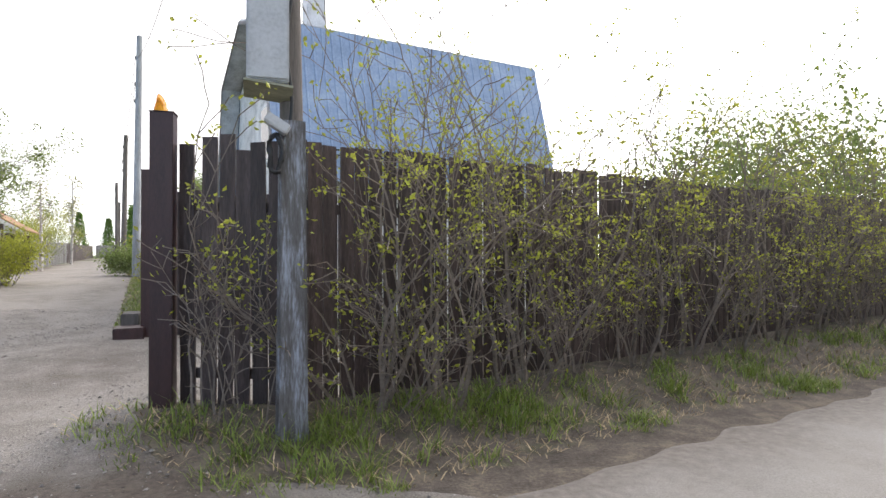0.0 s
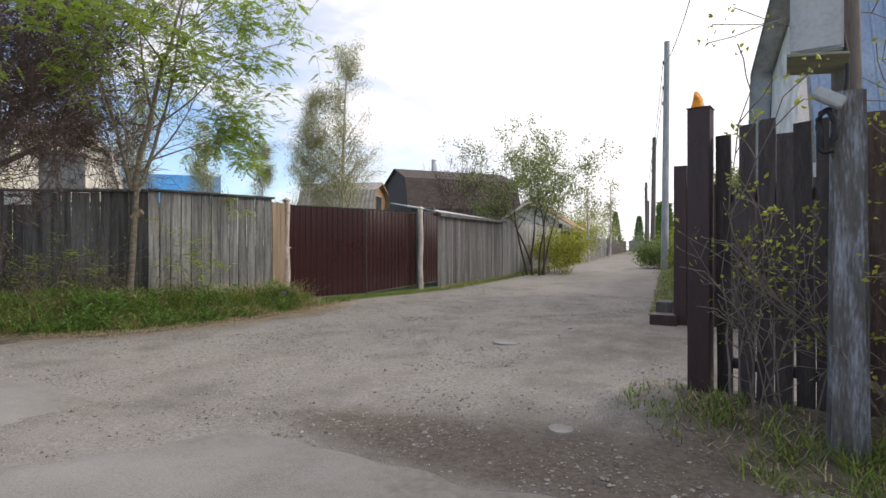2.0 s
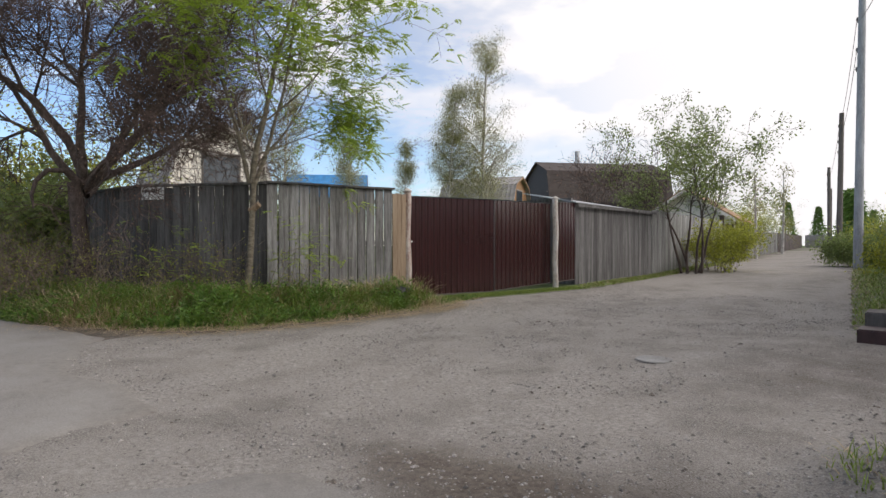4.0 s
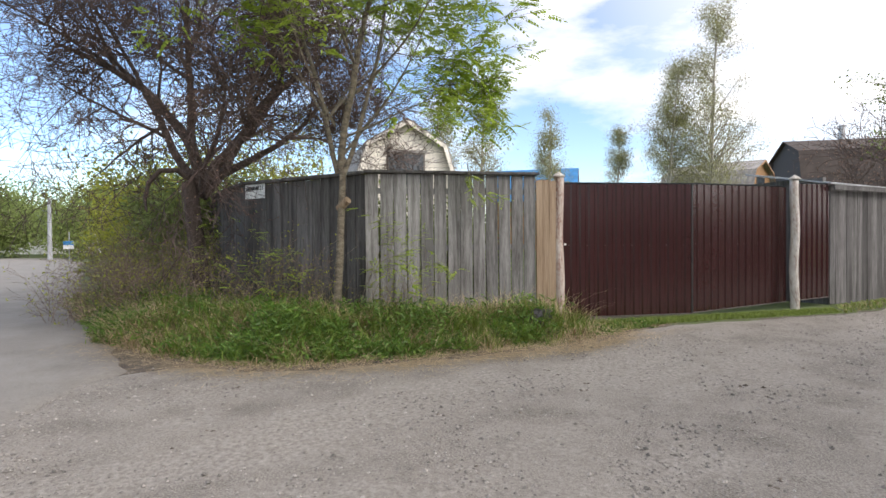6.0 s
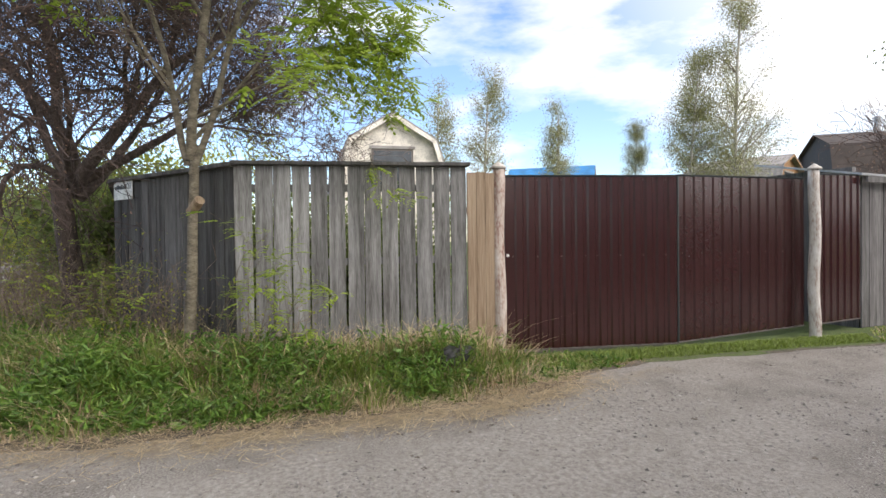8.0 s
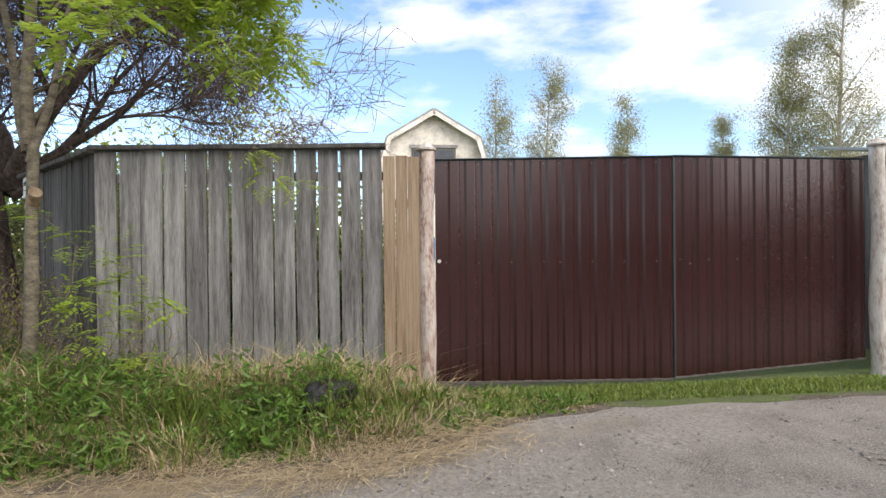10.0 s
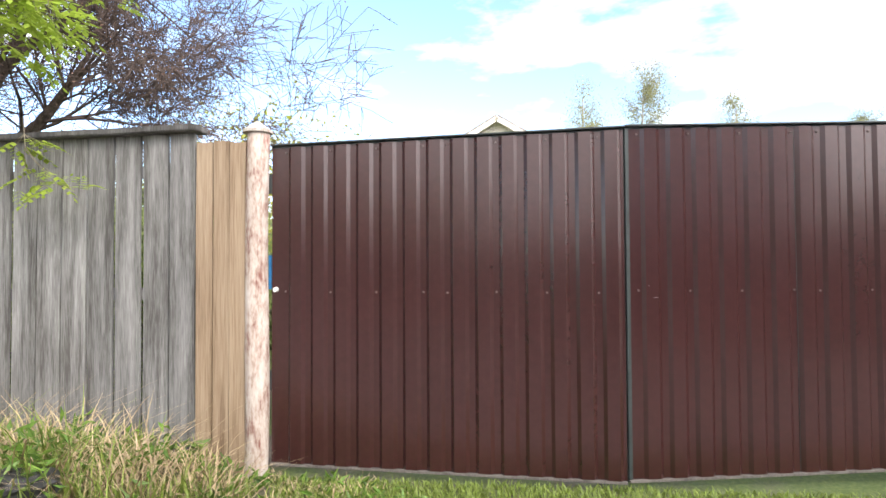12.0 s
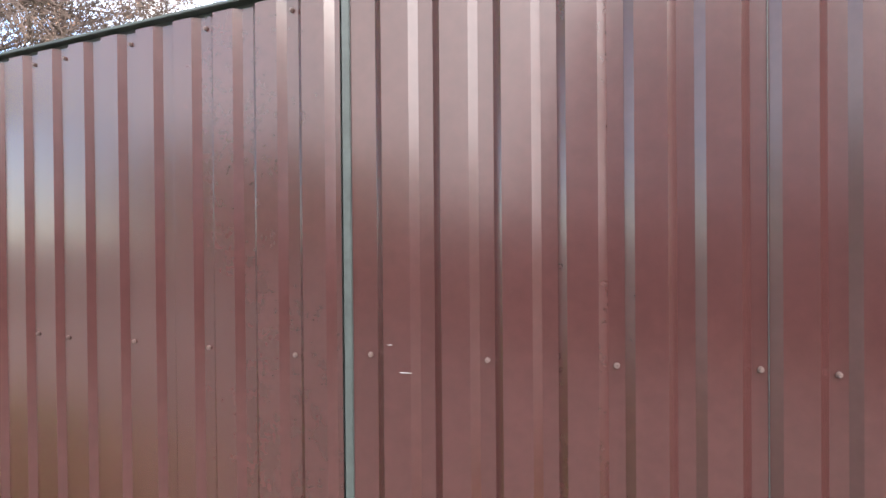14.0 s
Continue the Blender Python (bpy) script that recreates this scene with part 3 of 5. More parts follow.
NEAR_LEFT = [(-15, -0.9), (-9.4, 1.3), (-8.05, 2.55), (-7.55, 3.5), (-7.5, 4.8), (-7.65, 5.9), (-7.75, 6.8), (-8.0, 7.4), (-8.4, 8.1), (-8.75, 9.0), (-9.2, 8.2), (-9.2, 4.6), (-11.0, 2.9), (-15, 1.8)]
GATE_STRIP = [(-8.4, 8.0), (-8.75, 9.0), (-8.85, 12.3), (-9.3, 12.6), (-9.25, 7.6)]


def vegetation():
    rng = random.Random(11)
    # long grass and weeds before the grey fence
    clump = lambda x, y: 0.25 + 0.75 * max(0, noise.noise((x * 1.4, y * 1.4, 0.0)) + 0.4)
    def tufts(poly, count, per, spread, dens=None):
        out = []
        for x, y, z, k in scatter(poly, count, rng, dens=dens):
            h = k * rng.uniform(0.45, 1.25)
            for _ in range(per):
                q, w = x + rng.gauss(0, spread), y + rng.gauss(0, spread)
                out.append((q, w, level(q, w) - 0.005, h * rng.uniform(0.7, 1.1)))
        return out
    blades("grass", tufts(NEAR_LEFT, 900, 26, 0.055, clump), BLADE, 0.4, 0.0046, 0.75, rng, "fresh green grass tufts along the grey fence")
    blades("grass", scatter(GATE_STRIP, 12000, rng), BLADE, 0.09, 0.004, 0.8, rng, "short mown grass strip under the metal gate")
    blades("straw", tufts(NEAR_LEFT, 760, 30, 0.08, lambda x, y: max(0.08, noise.noise((x * 0.9, y * 0.9, 7.0)) + 0.2 + (0.25 if x < -8.4 and y > 3 else 0))), STRAW, 0.46, 0.0036, 1.5, rng, "matted dry straw among the verge grass", 0.6)
    # straw lying on the lane's edge
    V, F = [], []
    for _ in range(5600):
        k = rng.random()
        p, q = rng.choice(list(zip(NEAR_LEFT[1:8], NEAR_LEFT[2:9])))
        x, y = p[0] + (q[0] - p[0]) * k + rng.gauss(0.22, 0.24), p[1] + (q[1] - p[1]) * k + rng.gauss(-0.05, 0.16)
        a, l, w = rng.uniform(0, 3.14), rng.uniform(0.08, 0.32), rng.uniform(0.0015, 0.0035)
        z = level(x, y) + 0.03 + rng.uniform(0, 0.03)
        ca, sa = math.cos(a) * l / 2, math.sin(a) * l / 2
        b = len(V)
        V += [(x - ca - sa * w / l * 2, y - sa + ca * w / l * 2, z), (x - ca + sa * w / l * 2, y - sa - ca * w / l * 2, z), (x + ca, y + sa, z + rng.uniform(-0.01, 0.02))]
        F.append((b, b + 1, b + 2))
    tagged(raw("straw", V, F, STRAW), "dry flattened stalks lying on the lane edge", "straw", kind="stuff")
    # leafy weeds
    spots = []
    for x, y, z, k in scatter(NEAR_LEFT, 5000, rng, dens=lambda x, y: (0.9 if y < 5.6 else 0.3) * max(0.08, 0.35 + 1.3 * noise.noise((x * 1.3, y * 1.3, 4.0)))):
        h = rng.uniform(0.08, 0.4) * k
        for _ in range(10):
            spots.append((Vector((x + rng.gauss(0, 0.045), y + rng.gauss(0, 0.045), z + h * rng.uniform(0.3, 1.05))), Vector((rng.uniform(-1, 1), rng.uniform(-1, 1), 0.3))))
    V, F = leaves(spots, 0.09, rng, 0.3, 0.28)
    tagged(raw("weeds", V, F, WEED), "dense dark green nettles and goutweed on the verge", "weeds", kind="stuff")
    # verge before the brown fence
    near_right = [(-0.95, 5.25), (-0.75, 4.75), (-0.3, 4.3), (0.45, 3.75), (1.6, 3.68), (2.4, 4.0), (3.5, 4.6), (5.0, 5.25), (7.7, 6.3), (12, 8.1), (12, 9.6), (7, 7.2), (0.9, 4.75), (-0.1, 4.9)]
    blades("grass", tufts(near_right, 420, 20, 0.055, lambda x, y: max(0.04, min(1, 0.38 + 2.3 * noise.noise((x * 1.1, y * 1.1, 2.0)))) * (1.0 if y < 4.75 + 0.36 * x or x < 0 else 0.3)), BLADE, 0.22, 0.0042, 1.1, rng, "grass tufts on the soil before the brown fence")
    blades("straw", scatter(near_right, 4200, rng), STRAW, 0.1, 0.004, 1.8, rng, "dry grass on the soil before the brown fence", 0.6)
    for poly, n, lab in ((LANE_LEFT, 7000, "grass along the far fences of the lane"), (LANE_RIGHT, 4500, "grass along the pole side of the lane")):
        cut = [p for p in poly if p[1] < 31]
        blades("grass", scatter(cut, n, rng), BLADE, 0.14, 0.007, 1.0, rng, lab)
        blades("straw", scatter(cut, n // 3, rng), STRAW, 0.12, 0.006, 1.4, rng, "dry grass " + lab[6:])


pebbles()
vegetation()


def disc(name, x, y, r, h, mat, label, category, tilt=(0, 0)):
    bm = bmesh.new()
    cyl(bm, 0, 0, 0, h, r, r * 0.95, 28)
    ob = part(name, bm, mat)
    ob.matrix_basis = pose(x, y, level(x, y) + 0.014, tilt[0], tilt[1], 0)
    return tagged(ob, label, category)


disc("pipe_cap", -0.80, 3.95, 0.095, 0.011, CONCRETE, "pale round concrete cap lying in the dirt", "cap", (2, 3))
disc("manhole_cover", -3.0, 6.55, 0.19, 0.008, CONCRETE, "flat pale round slab sunk in the lane", "manhole")

def clods():
    rng = random.Random(8)
    V, F = [], []
    for _ in range(380):
        x, y = rng.uniform(-8.3, 0.8), rng.uniform(2.0, 12)
        if not inside(LANE, x, y):
            continue
        s = 0.006 + rng.expovariate(1 / 0.006)
        for _ in range(rng.randint(1, 4)):
            cx, cy = x + rng.gauss(0, s), y + rng.gauss(0, s)
            z, b = level(cx, cy) + 0.015, len(V)
            for k in range(5):
                V.append((cx + s * rng.uniform(0.5, 1) * math.cos(k * 1.257), cy + s * rng.uniform(0.5, 1) * math.sin(k * 1.257), z))
            V.append((cx, cy, z + s * rng.uniform(0.3, 0.6)))
            F += [(b + k, b + (k + 1) % 5, b + 5) for k in range(5)]
    tagged(raw("dirt_clods", V, F, CLOD), "small dark clods of earth on the lane", "dirt", kind="stuff")


clods()


# ---- fences ----
PLANKS = []   # laid last in the file: (fence, kind, place, turn, width, height, thickness)


def plank_mesh(w, h, t, rng, notch=0.0):
    """A board along z with slightly waney edges, from its foot."""
    n = 4
    V, F = [], []
    for i in range(n + 1):
        z = h * i / n
        l, r = -w / 2 + rng.uniform(-1, 1) * w * 0.018, w / 2 + rng.uniform(-1, 1) * w * 0.018
        f = rng.uniform(-0.004, 0.004)
        V += [(l, -t / 2 + f, z), (r, -t / 2 + f, z), (r, t / 2 + f, z), (l, t / 2 + f, z)]
        if i:
            a = 4 * (i - 1)
            F += [(a + k, a + (k + 1) % 4, a + 4 + (k + 1) % 4, a + 4 + k) for k in range(4)]
    V[-1] = (V[-1][0], V[-1][1], V[-1][2] + notch)
    V[-4] = (V[-4][0], V[-4][1], V[-4][2] + notch)
    F += [(3, 2, 1, 0), (4 * n, 4 * n + 1, 4 * n + 2, 4 * n + 3)]
    me = bpy.data.meshes.new("plank")
    me.from_pydata(V, [], F)
    return me


def plank_set(mat, w, h, t, count, seed, notch=0.0):
    rng = random.Random(seed)
    out = []
    for _ in range(count):
        me = plank_mesh(w, h, t, rng, rng.uniform(-notch, notch))
        me.materials.append(mat)
        out.append(me)
    return out


def plank_fence(name, a, b, meshes, pitch, foot, label, rails, rail_mat, cap=None, rng_seed=1, top_jitter=0.02, gap_jitter=0.004, group="", tilt=0.6):
    """A fence from a to b: rails, an optional cap board and single planks; the face looks to the right of the way from a to b."""
    d = Vector((b[0] - a[0], b[1] - a[1], 0))
    L, rz = d.length, math.degrees(math.atan2(d.y, d.x))
    za, zb = level(*a) - bank(*a) - mound(*a), level(*b) - bank(*b) - mound(*b)
    f = thing(name, a[0], a[1], za, rz, label, "fence", group)
    slope = (zb - za) / L
    for i, z in enumerate(rails):
        bm = boxed(0, L, 0.014, 0.06, z - 0.04, z + 0.04, 0.004)
        for v in bm.verts:
            v.co.z += slope * v.co.x
        part("rail", bm, rail_mat, f)
    if cap:
        z, mat, t = cap
        bm = boxed(-0.03, L + 0.03, -0.085, 0.075, z, z + t, 0.006)
        bmesh.ops.subdivide_edges(bm, edges=[e for e in bm.edges if abs(e.verts[0].co.x - e.verts[1].co.x) > 0.3], cuts=8)
        for v in bm.verts:
            v.co.z += slope * v.co.x + 0.008 * noise.noise((v.co.x * 2, v.co.y * 4, 1))
            v.co.y += 0.006 * noise.noise((v.co.x * 2.3, 4, v.co.z))
        part("cap_board", bm, mat, f)
    PLANKS.append((f, meshes, L, pitch, foot, slope, rng_seed, top_jitter, gap_jitter, tilt))
    return f


GREY = plank_set(GREY_WOOD, 0.1735, 2.17, 0.024, 7, 21)
# planks of the corner fences, turned from the sun; their shade is coloured in
GREY_NARROW = plank_set(DARK_SHADED_WOOD, 0.154, 2.14, 0.024, 7, 22)
FRESH = plank_set(NEW_WOOD, 0.1, 2.1, 0.024, 3, 23)
BROWN = plank_set(BROWN_WOOD, 0.118, 2.32, 0.022, 6, 24, 0.012)
# shed boards in the darker wood, which stands for the wall's shade
SHED_SHADED = plank_set(DARK_SHADED_WOOD, 0.158, 2.15, 0.024, 5, 26)
FAR_GREY = plank_set(GREY_WOOD, 0.16, 2.15, 0.024, 4, 25)

C0, C1, C2 = (-9.28, 4.60), (-11.05, 2.90), (-20.0, 0.25)
# seen from the road the planks stand on the near side of the rails
plank_fence("plank_fence", (-9.28, 4.60), (-9.26, 7.10), GREY, 0.192, 0.02, "weathered silver-grey wide plank fence with a cap board", (0.4, 1.15, 1.95), GREY_WOOD, (2.19, DARK_SHADED_WOOD, 0.04), 31, 0.01, 0.006)
# these two face away from the sun and take the shade-darkened wood
plank_fence("plank_fence", C1, C0, GREY_NARROW, 0.168, 0.03, "grey weathered plank fence at the lane corner, darkened in colour for shade", (0.4, 1.15, 1.95), DARK_SHADED_WOOD, (2.17, DARK_SHADED_WOOD, 0.045), 32, 0.02, 0.003)
plank_fence("plank_fence", C2, C1, GREY_NARROW, 0.168, 0.03, "grey weathered plank fence along the street, darkened in colour for shade", (0.4, 1.15, 1.95), DARK_SHADED_WOOD, (2.17, DARK_SHADED_WOOD, 0.045), 33, 0.02, 0.003)
plank_fence("board_fence", (-9.255, 7.105), (-9.275, 7.43), FRESH, 0.104, 0.03, "short infill of fresh yellow pine boards", (0.5, 1.7), NEW_WOOD, None, 34, 0.015, 0.001, tilt=0.2)
plank_fence("picket_fence", (0.0, 5.03), (0.82, 4.9), BROWN, 0.141, -0.06, "dark brown stained picket fence with gaps at the corner", (0.45, 1.75), BROWN_WOOD, None, 35, 0.07, 0.012, tilt=1.2)
plank_fence("picket_fence", (0.84, 4.92), (7.0, 7.72), BROWN, 0.136, -0.04, "dark brown stained picket fence behind the shrubs", (0.45, 1.75), BROWN_WOOD, None, 36, 0.03, 0.006, tilt=0.8)
plank_fence("picket_fence", (7.0, 7.72), (15.5, 11.4), BROWN, 0.136, -0.04, "dark brown stained picket fence further along the street", (0.45, 1.75), BROWN_WOOD, None, 37, 0.03, 0.006, tilt=0.8)


# ---- gate ----
def profile(length, pitch, depth, flat_top, start=0.0, slope=0.021):
    """Points of a trapezoid sheet across, (along, out)."""
    pts, x = [(0.0, 0.0)], start
    while x < length:
        for dx, o in ((0, 0), (slope, depth), (slope + flat_top, depth), (2 * slope + flat_top, 0)):
            if 0 < x + dx < length:
                pts.append((x + dx, o))
        x += pitch
    pts.append((length, pts[-1][1]))
    return pts


def sheet_panel(name, length, z0, z1, mat, parent, pitch=0.15, depth=0.017, flat_top=0.07, start=0.03, z0b=None, z1b=None):
    """Corrugated sheet, ribs upright, standing proud towards -y."""
    pts = profile(length, pitch, depth, flat_top, start)
    z0b, z1b = z0 if z0b is None else z0b, z1 if z1b is None else z1b
    V, F = [], []
    for x, o in pts:
        k = x / length
        lo, hi = z0 + (z0b - z0) * k, z1 + (z1b - z1) * k
        for i in range(7):
            z = lo + (hi - lo) * i / 6
            V.append((x, -o + 0.0022 * noise.noise((x * 1.7, z * 1.1, 2.0)), z))
    n = len(pts)
    for i in range(n - 1):
        for j in range(6):
            a = i * 7 + j
            F.append((a, a + 7, a + 8, a + 1))
    ob = raw(name, V, F, mat, parent)
    md = ob.modifiers.new("thick", "SOLIDIFY")
    md.thickness, md.offset = 0.0012, 1.0
    return ob, pts


def screws(parent, places):
    for x, y, z in places:
        bm = bmesh.new()
        cyl(bm, 0, 0, -0.001, 0.003, 0.0068, 0.0068, 10)
        cyl(bm, 0, 0, 0.003, 0.0068, 0.0045, 0.004, 6)
        bmesh.ops.rotate(bm, cent=(0, 0, 0), matrix=Matrix.Rotation(radians(90), 3, "X"), verts=bm.verts)
        bmesh.ops.translate(bm, vec=(x, y, z), verts=bm.verts)
        part("screw", bm, SCREW, parent, "small zinc roofing screw")


def gate_leaf(a, b, z0a, z1a, z0b, z1b, label, start, mid_z, screw_at, joint=None, name="gate_leaf"):
    d = Vector((b[0] - a[0], b[1] - a[1], 0))
    L, rz = d.length, math.degrees(math.atan2(d.y, d.x))
    g = thing(name, a[0], a[1], 0, rz, label, "gate", "leaves of the metal gate")
    sheet_panel("sheet", L, z0a, z1a - 0.012, GATE_METAL, g, start=start, z0b=z0b, z1b=z1b - 0.012)
    ka, kb = (z1b - z1a) / L, (z0b - z0a) / L
    for nm, base, k in (("top_rail", z1a - 0.03, ka), ("bottom_rail", z0a - 0.02, kb), ("middle_rail", mid_z - 0.02, 0)):
        bm = boxed(-0.004, L + 0.004, 0.004, 0.044, base, base + 0.04, 0.003)
        for v in bm.verts:
            v.co.z += k * v.co.x
        part(nm, bm, GATE_FRAME, g)
    bm = boxed(0.0, L, -0.024, 0.003, z0a - 0.016, z0a - 0.002, 0.002)
    for v in bm.verts:
        v.co.z += kb * v.co.x
    part("bottom_strip", bm, POLE_WOOD, g, "dull grey strip under the sheet")
    # angle strip that closes the sheet's upper edge
    bm = boxed(-0.004, L + 0.004, -0.026, 0.046, z1a + 0.0015, z1a + 0.0105, 0.002)
    for v in bm.verts:
        v.co.z += ka * v.co.x
    part("edge_strip", bm, GATE_FRAME, g)
    for nm, x0 in (("hinge_stile", -0.003), ("lock_stile", L - 0.027)):
        k = x0 / L
        part(nm, boxed(x0, x0 + 0.03, 0.003, 0.045, z0a + (z0b - z0a) * k, z1a + (z1b - z1a) * k, 0.003), GATE_FRAME, g)
    screws(g, [(x, -0.003, mid_z + 0.004 * math.sin(x * 9)) for x in screw_at])
    screws(g, [(x, -0.003, z1a + ka * x - 0.045) for x in screw_at])
    if joint:
        bm = boxed(joint - 0.0008, joint + 0.0008, -0.0035, 0.001, z0a, z1a - 0.02)
        part("sheet_lap", bm, GATE_FRAME, g)
    return g


LEFT_A, LEFT_B = (-9.335, 7.575), (-9.272, 9.766)
RIGHT_A, RIGHT_B = (-9.272, 9.776), (-9.53, 11.84)
left_leaf = gate_leaf(LEFT_A, LEFT_B, 0.10, 2.125, 0.10, 2.15, "closed dark red-brown corrugated metal gate leaf", 0.114, 1.185,
                      [0.095, 0.395, 0.695, 0.995, 1.145, 1.445, 1.745, 2.045], 1.07)
right_leaf = gate_leaf(RIGHT_A, RIGHT_B, 0.11, 2.155, 0.20, 2.17, "closed dark red-brown corrugated metal gate leaf with green steel stile", 0.087, 1.195,
                       [0.068, 0.368, 0.668, 0.968, 1.118, 1.418, 1.718, 2.018], 0.984)
part("outer_stile", boxed(-0.002, 0.02, -0.008, 0.002, 0.11, 2.15, 0.002), GATE_FRAME, right_leaf, "dark green steel edge strip")
for x, z, w in ((0.15, 1.157, 0.03), (0.118, 1.225, 0.012), (0.45, 1.12, 0.008)):
    part("scratch", boxed(x, x + w, -0.0182, -0.0172, z, z + 0.0016), POLE_GREY, right_leaf, "pale scratch through the paint")
lock = bmesh.new()
cyl(lock, 0, 0, -0.004, 0.02, 0.017, 0.014, 16)
bmesh.ops.rotate(lock, cent=(0, 0, 0), matrix=Matrix.Rotation(radians(90), 3, "X"), verts=lock.verts)
bmesh.ops.translate(lock, vec=(0.03, -0.006, 1.2), verts=lock.verts)
part("lock_button", lock, WHITE_PLASTIC, left_leaf, "round white plastic lock cover")
for z in (0.55, 1.82):
    bm = boxed(-0.04, 0.01, 0.0, 0.035, z, z + 0.13, 0.004)
    part("hinge", bm, GATE_FRAME, left_leaf)
tape = part("cable_tie", boxed(-0.03, -0.008, 0.008, 0.02, 1.2, 1.42, 0.003), BRIGHT_BLUE, left_leaf, "blue tape wound on the hinge side")
wicket = gate_leaf((-9.44, 11.93), (-9.66, 12.9), 0.22, 2.22, 0.24, 2.25, "closed dark red-brown corrugated wicket door", 0.04, 1.25, [0.1, 0.4, 0.7, 0.9], name="wicket_door")


def log_post(x, y, top, r, mat, label, seed):
    z0 = level(x, y) - 0.25
    t = thing("gate_post", x, y, 0, 0, label, "post", "posts of the metal gate")
    n, sides = 14, 18
    V, F = [], []
    for i in range(n + 1):
        z = z0 + (top - 0.07 - z0) * i / n
        cx, cy = 0.008 * math.sin(i * 0.9 + seed), 0.008 * math.cos(i * 0.7 + seed)
        for k in range(sides):
            a = 2 * math.pi * k / sides
            rr = r * (1.06 - 0.1 * i / n) * (1 + 0.06 * noise.noise((math.cos(a) * 1.2, math.sin(a) * 1.2, z * 2.5 + seed)))
            V.append((cx + rr * math.cos(a), cy + rr * math.sin(a), z))
    for i in range(n):
        for k in range(sides):
            a = i * sides
            F.append((a + k, a + (k + 1) % sides, a + sides + (k + 1) % sides, a + sides + k))
    F.append(tuple(range(n * sides, n * sides + sides)))
    raw("log", V, F, mat, t, smooth=True)
    bm = bmesh.new()
    cyl(bm, 0, 0, top - 0.078, top - 0.062, r * 1.3, r * 1.3, 18)
    cyl(bm, 0, 0, top - 0.062, top, r * 1.3, r * 0.12, 18)
    part("cap", bm, LOG_PAINTED, t, "low conical sheet-metal cap")
    return t


log_post(-9.30, 7.49, 2.285, 0.073, LOG_WOOD, "peeled round log gate post with reddish stains and a cap", 3)
log_post(-9.32, 11.82, 2.345, 0.07, LOG_PAINTED, "pale round log gate post with worn paint and a cap", 6)


# ---- sign on the grey fence ----
def address_sign():
    d = (Vector(C0) - Vector(C1)).normalized()
    s = thing("address_sign", C1[0] + d.x * 0.27 + d.y * 0.03, C1[1] + d.y * 0.27 - d.x * 0.03, 2.07, math.degrees(math.atan2(d.y, d.x)), "small white rectangular street name plate on the grey fence", "sign")
    part("plate", boxed(-0.225, 0.225, -0.008, 0.0, -0.13, 0.13, 0.002), WHITE_PLASTIC, s)
    rng = random.Random(2)
    x = -0.195
    while x < 0.085:
        w = rng.uniform(0.02, 0.03)
        part("lettering", boxed(x, x + w, -0.0105, -0.008, 0.0, rng.choice((0.04, 0.045, 0.06))), BLACK_RUBBER, s)
        x += w + 0.006
    cu = bpy.data.curves.new("number", "FONT")
    cu.body, cu.size, cu.extrude = "21", 0.1, 0.001
    tmp = bpy.data.objects.new("number", cu)
    scene.collection.objects.link(tmp)
    bpy.context.view_layer.update()
    me = bpy.data.meshes.new_from_object(tmp.evaluated_get(bpy.context.evaluated_depsgraph_get()))
    bpy.data.objects.remove(tmp)
    me.materials.clear()
    me.materials.append(BLACK_RUBBER)
    ob = new("house_number", me)
    ob.parent = s
    ob.matrix_basis = pose(0.105, -0.0102, 0.0, 90, 0, 0)


address_sign()


# ---- right-hand corner: posts, service pole ----
def square_post(name, x, y, top, w, mat, label, rz=0, cap=True):
    t = thing(name, x, y, 0, rz, label, "post")
    part("shaft", boxed(-w / 2, w / 2, -w / 2, w / 2, level(x, y) - 0.2, top, 0.006), mat, t)
    if cap:
        part("cap_plate", boxed(-w / 2 - 0.008, w / 2 + 0.008, -w / 2 - 0.008, w / 2 + 0.008, top + 0.001, top + 0.006, 0.001), BROWN_RED, t)
    return t


square_post("fence_post", -0.108, 4.97, 2.27, 0.165, BROWN_RED, "tall square dark red-brown steel corner post", 4)
square_post("fence_post", -1.565, 9.09, 2.40, 0.175, BROWN_RED, "square dark red-brown steel post by the driveway", 12)


def amber_beacon():
    """A crumpled amber plastic cup stuck on the corner post."""
    V, F = [], []
    sides, n = 14, 5
    for i in range(n + 1):
        k = i / n
        for s in range(sides):
            a = 2 * math.pi * s / sides
            r = 0.058 * (1 - 0.55 * k) * (1 + 0.3 * k * noise.noise((math.cos(a) * 2, math.sin(a) * 2, k * 3)))
            V.append((r * math.cos(a), r * math.sin(a), 0.112 * k + 0.035 * k * math.cos(a - 2.6)))
    for i in range(n):
        for s in range(sides):
            F.append((i * sides + s, i * sides + (s + 1) % sides, (i + 1) * sides + (s + 1) % sides, (i + 1) * sides + s))
    F.append(tuple(range(n * sides, (n + 1) * sides)))
    ob = raw("warning_beacon", V, F, YELLOW)
    ob.matrix_basis = pose(-0.12, 4.95, 2.277, 0, 0, 0)
    tagged(ob, "amber plastic beacon cap on the corner post", "beacon")


amber_beacon()
blk = part("kerb_block", boxed(-0.22, 0.16, -0.2, 0.2, -0.06, 0.16, 0.012), BROWN_RED)
blk.matrix_basis = pose(-1.74, 8.98, level(-1.8, 9.0), 0, 0, 14)
tagged(blk, "low black-brown block at the foot of the driveway post", "block")
blk = part("concrete_block", boxed(-0.12, 0.12, -0.25, 0.25, -0.05, 0.3, 0.012), POLE_WOOD)
blk.matrix_basis = pose(-1.95, 9.55, level(-1.9, 9.5), 0, 0, 14)
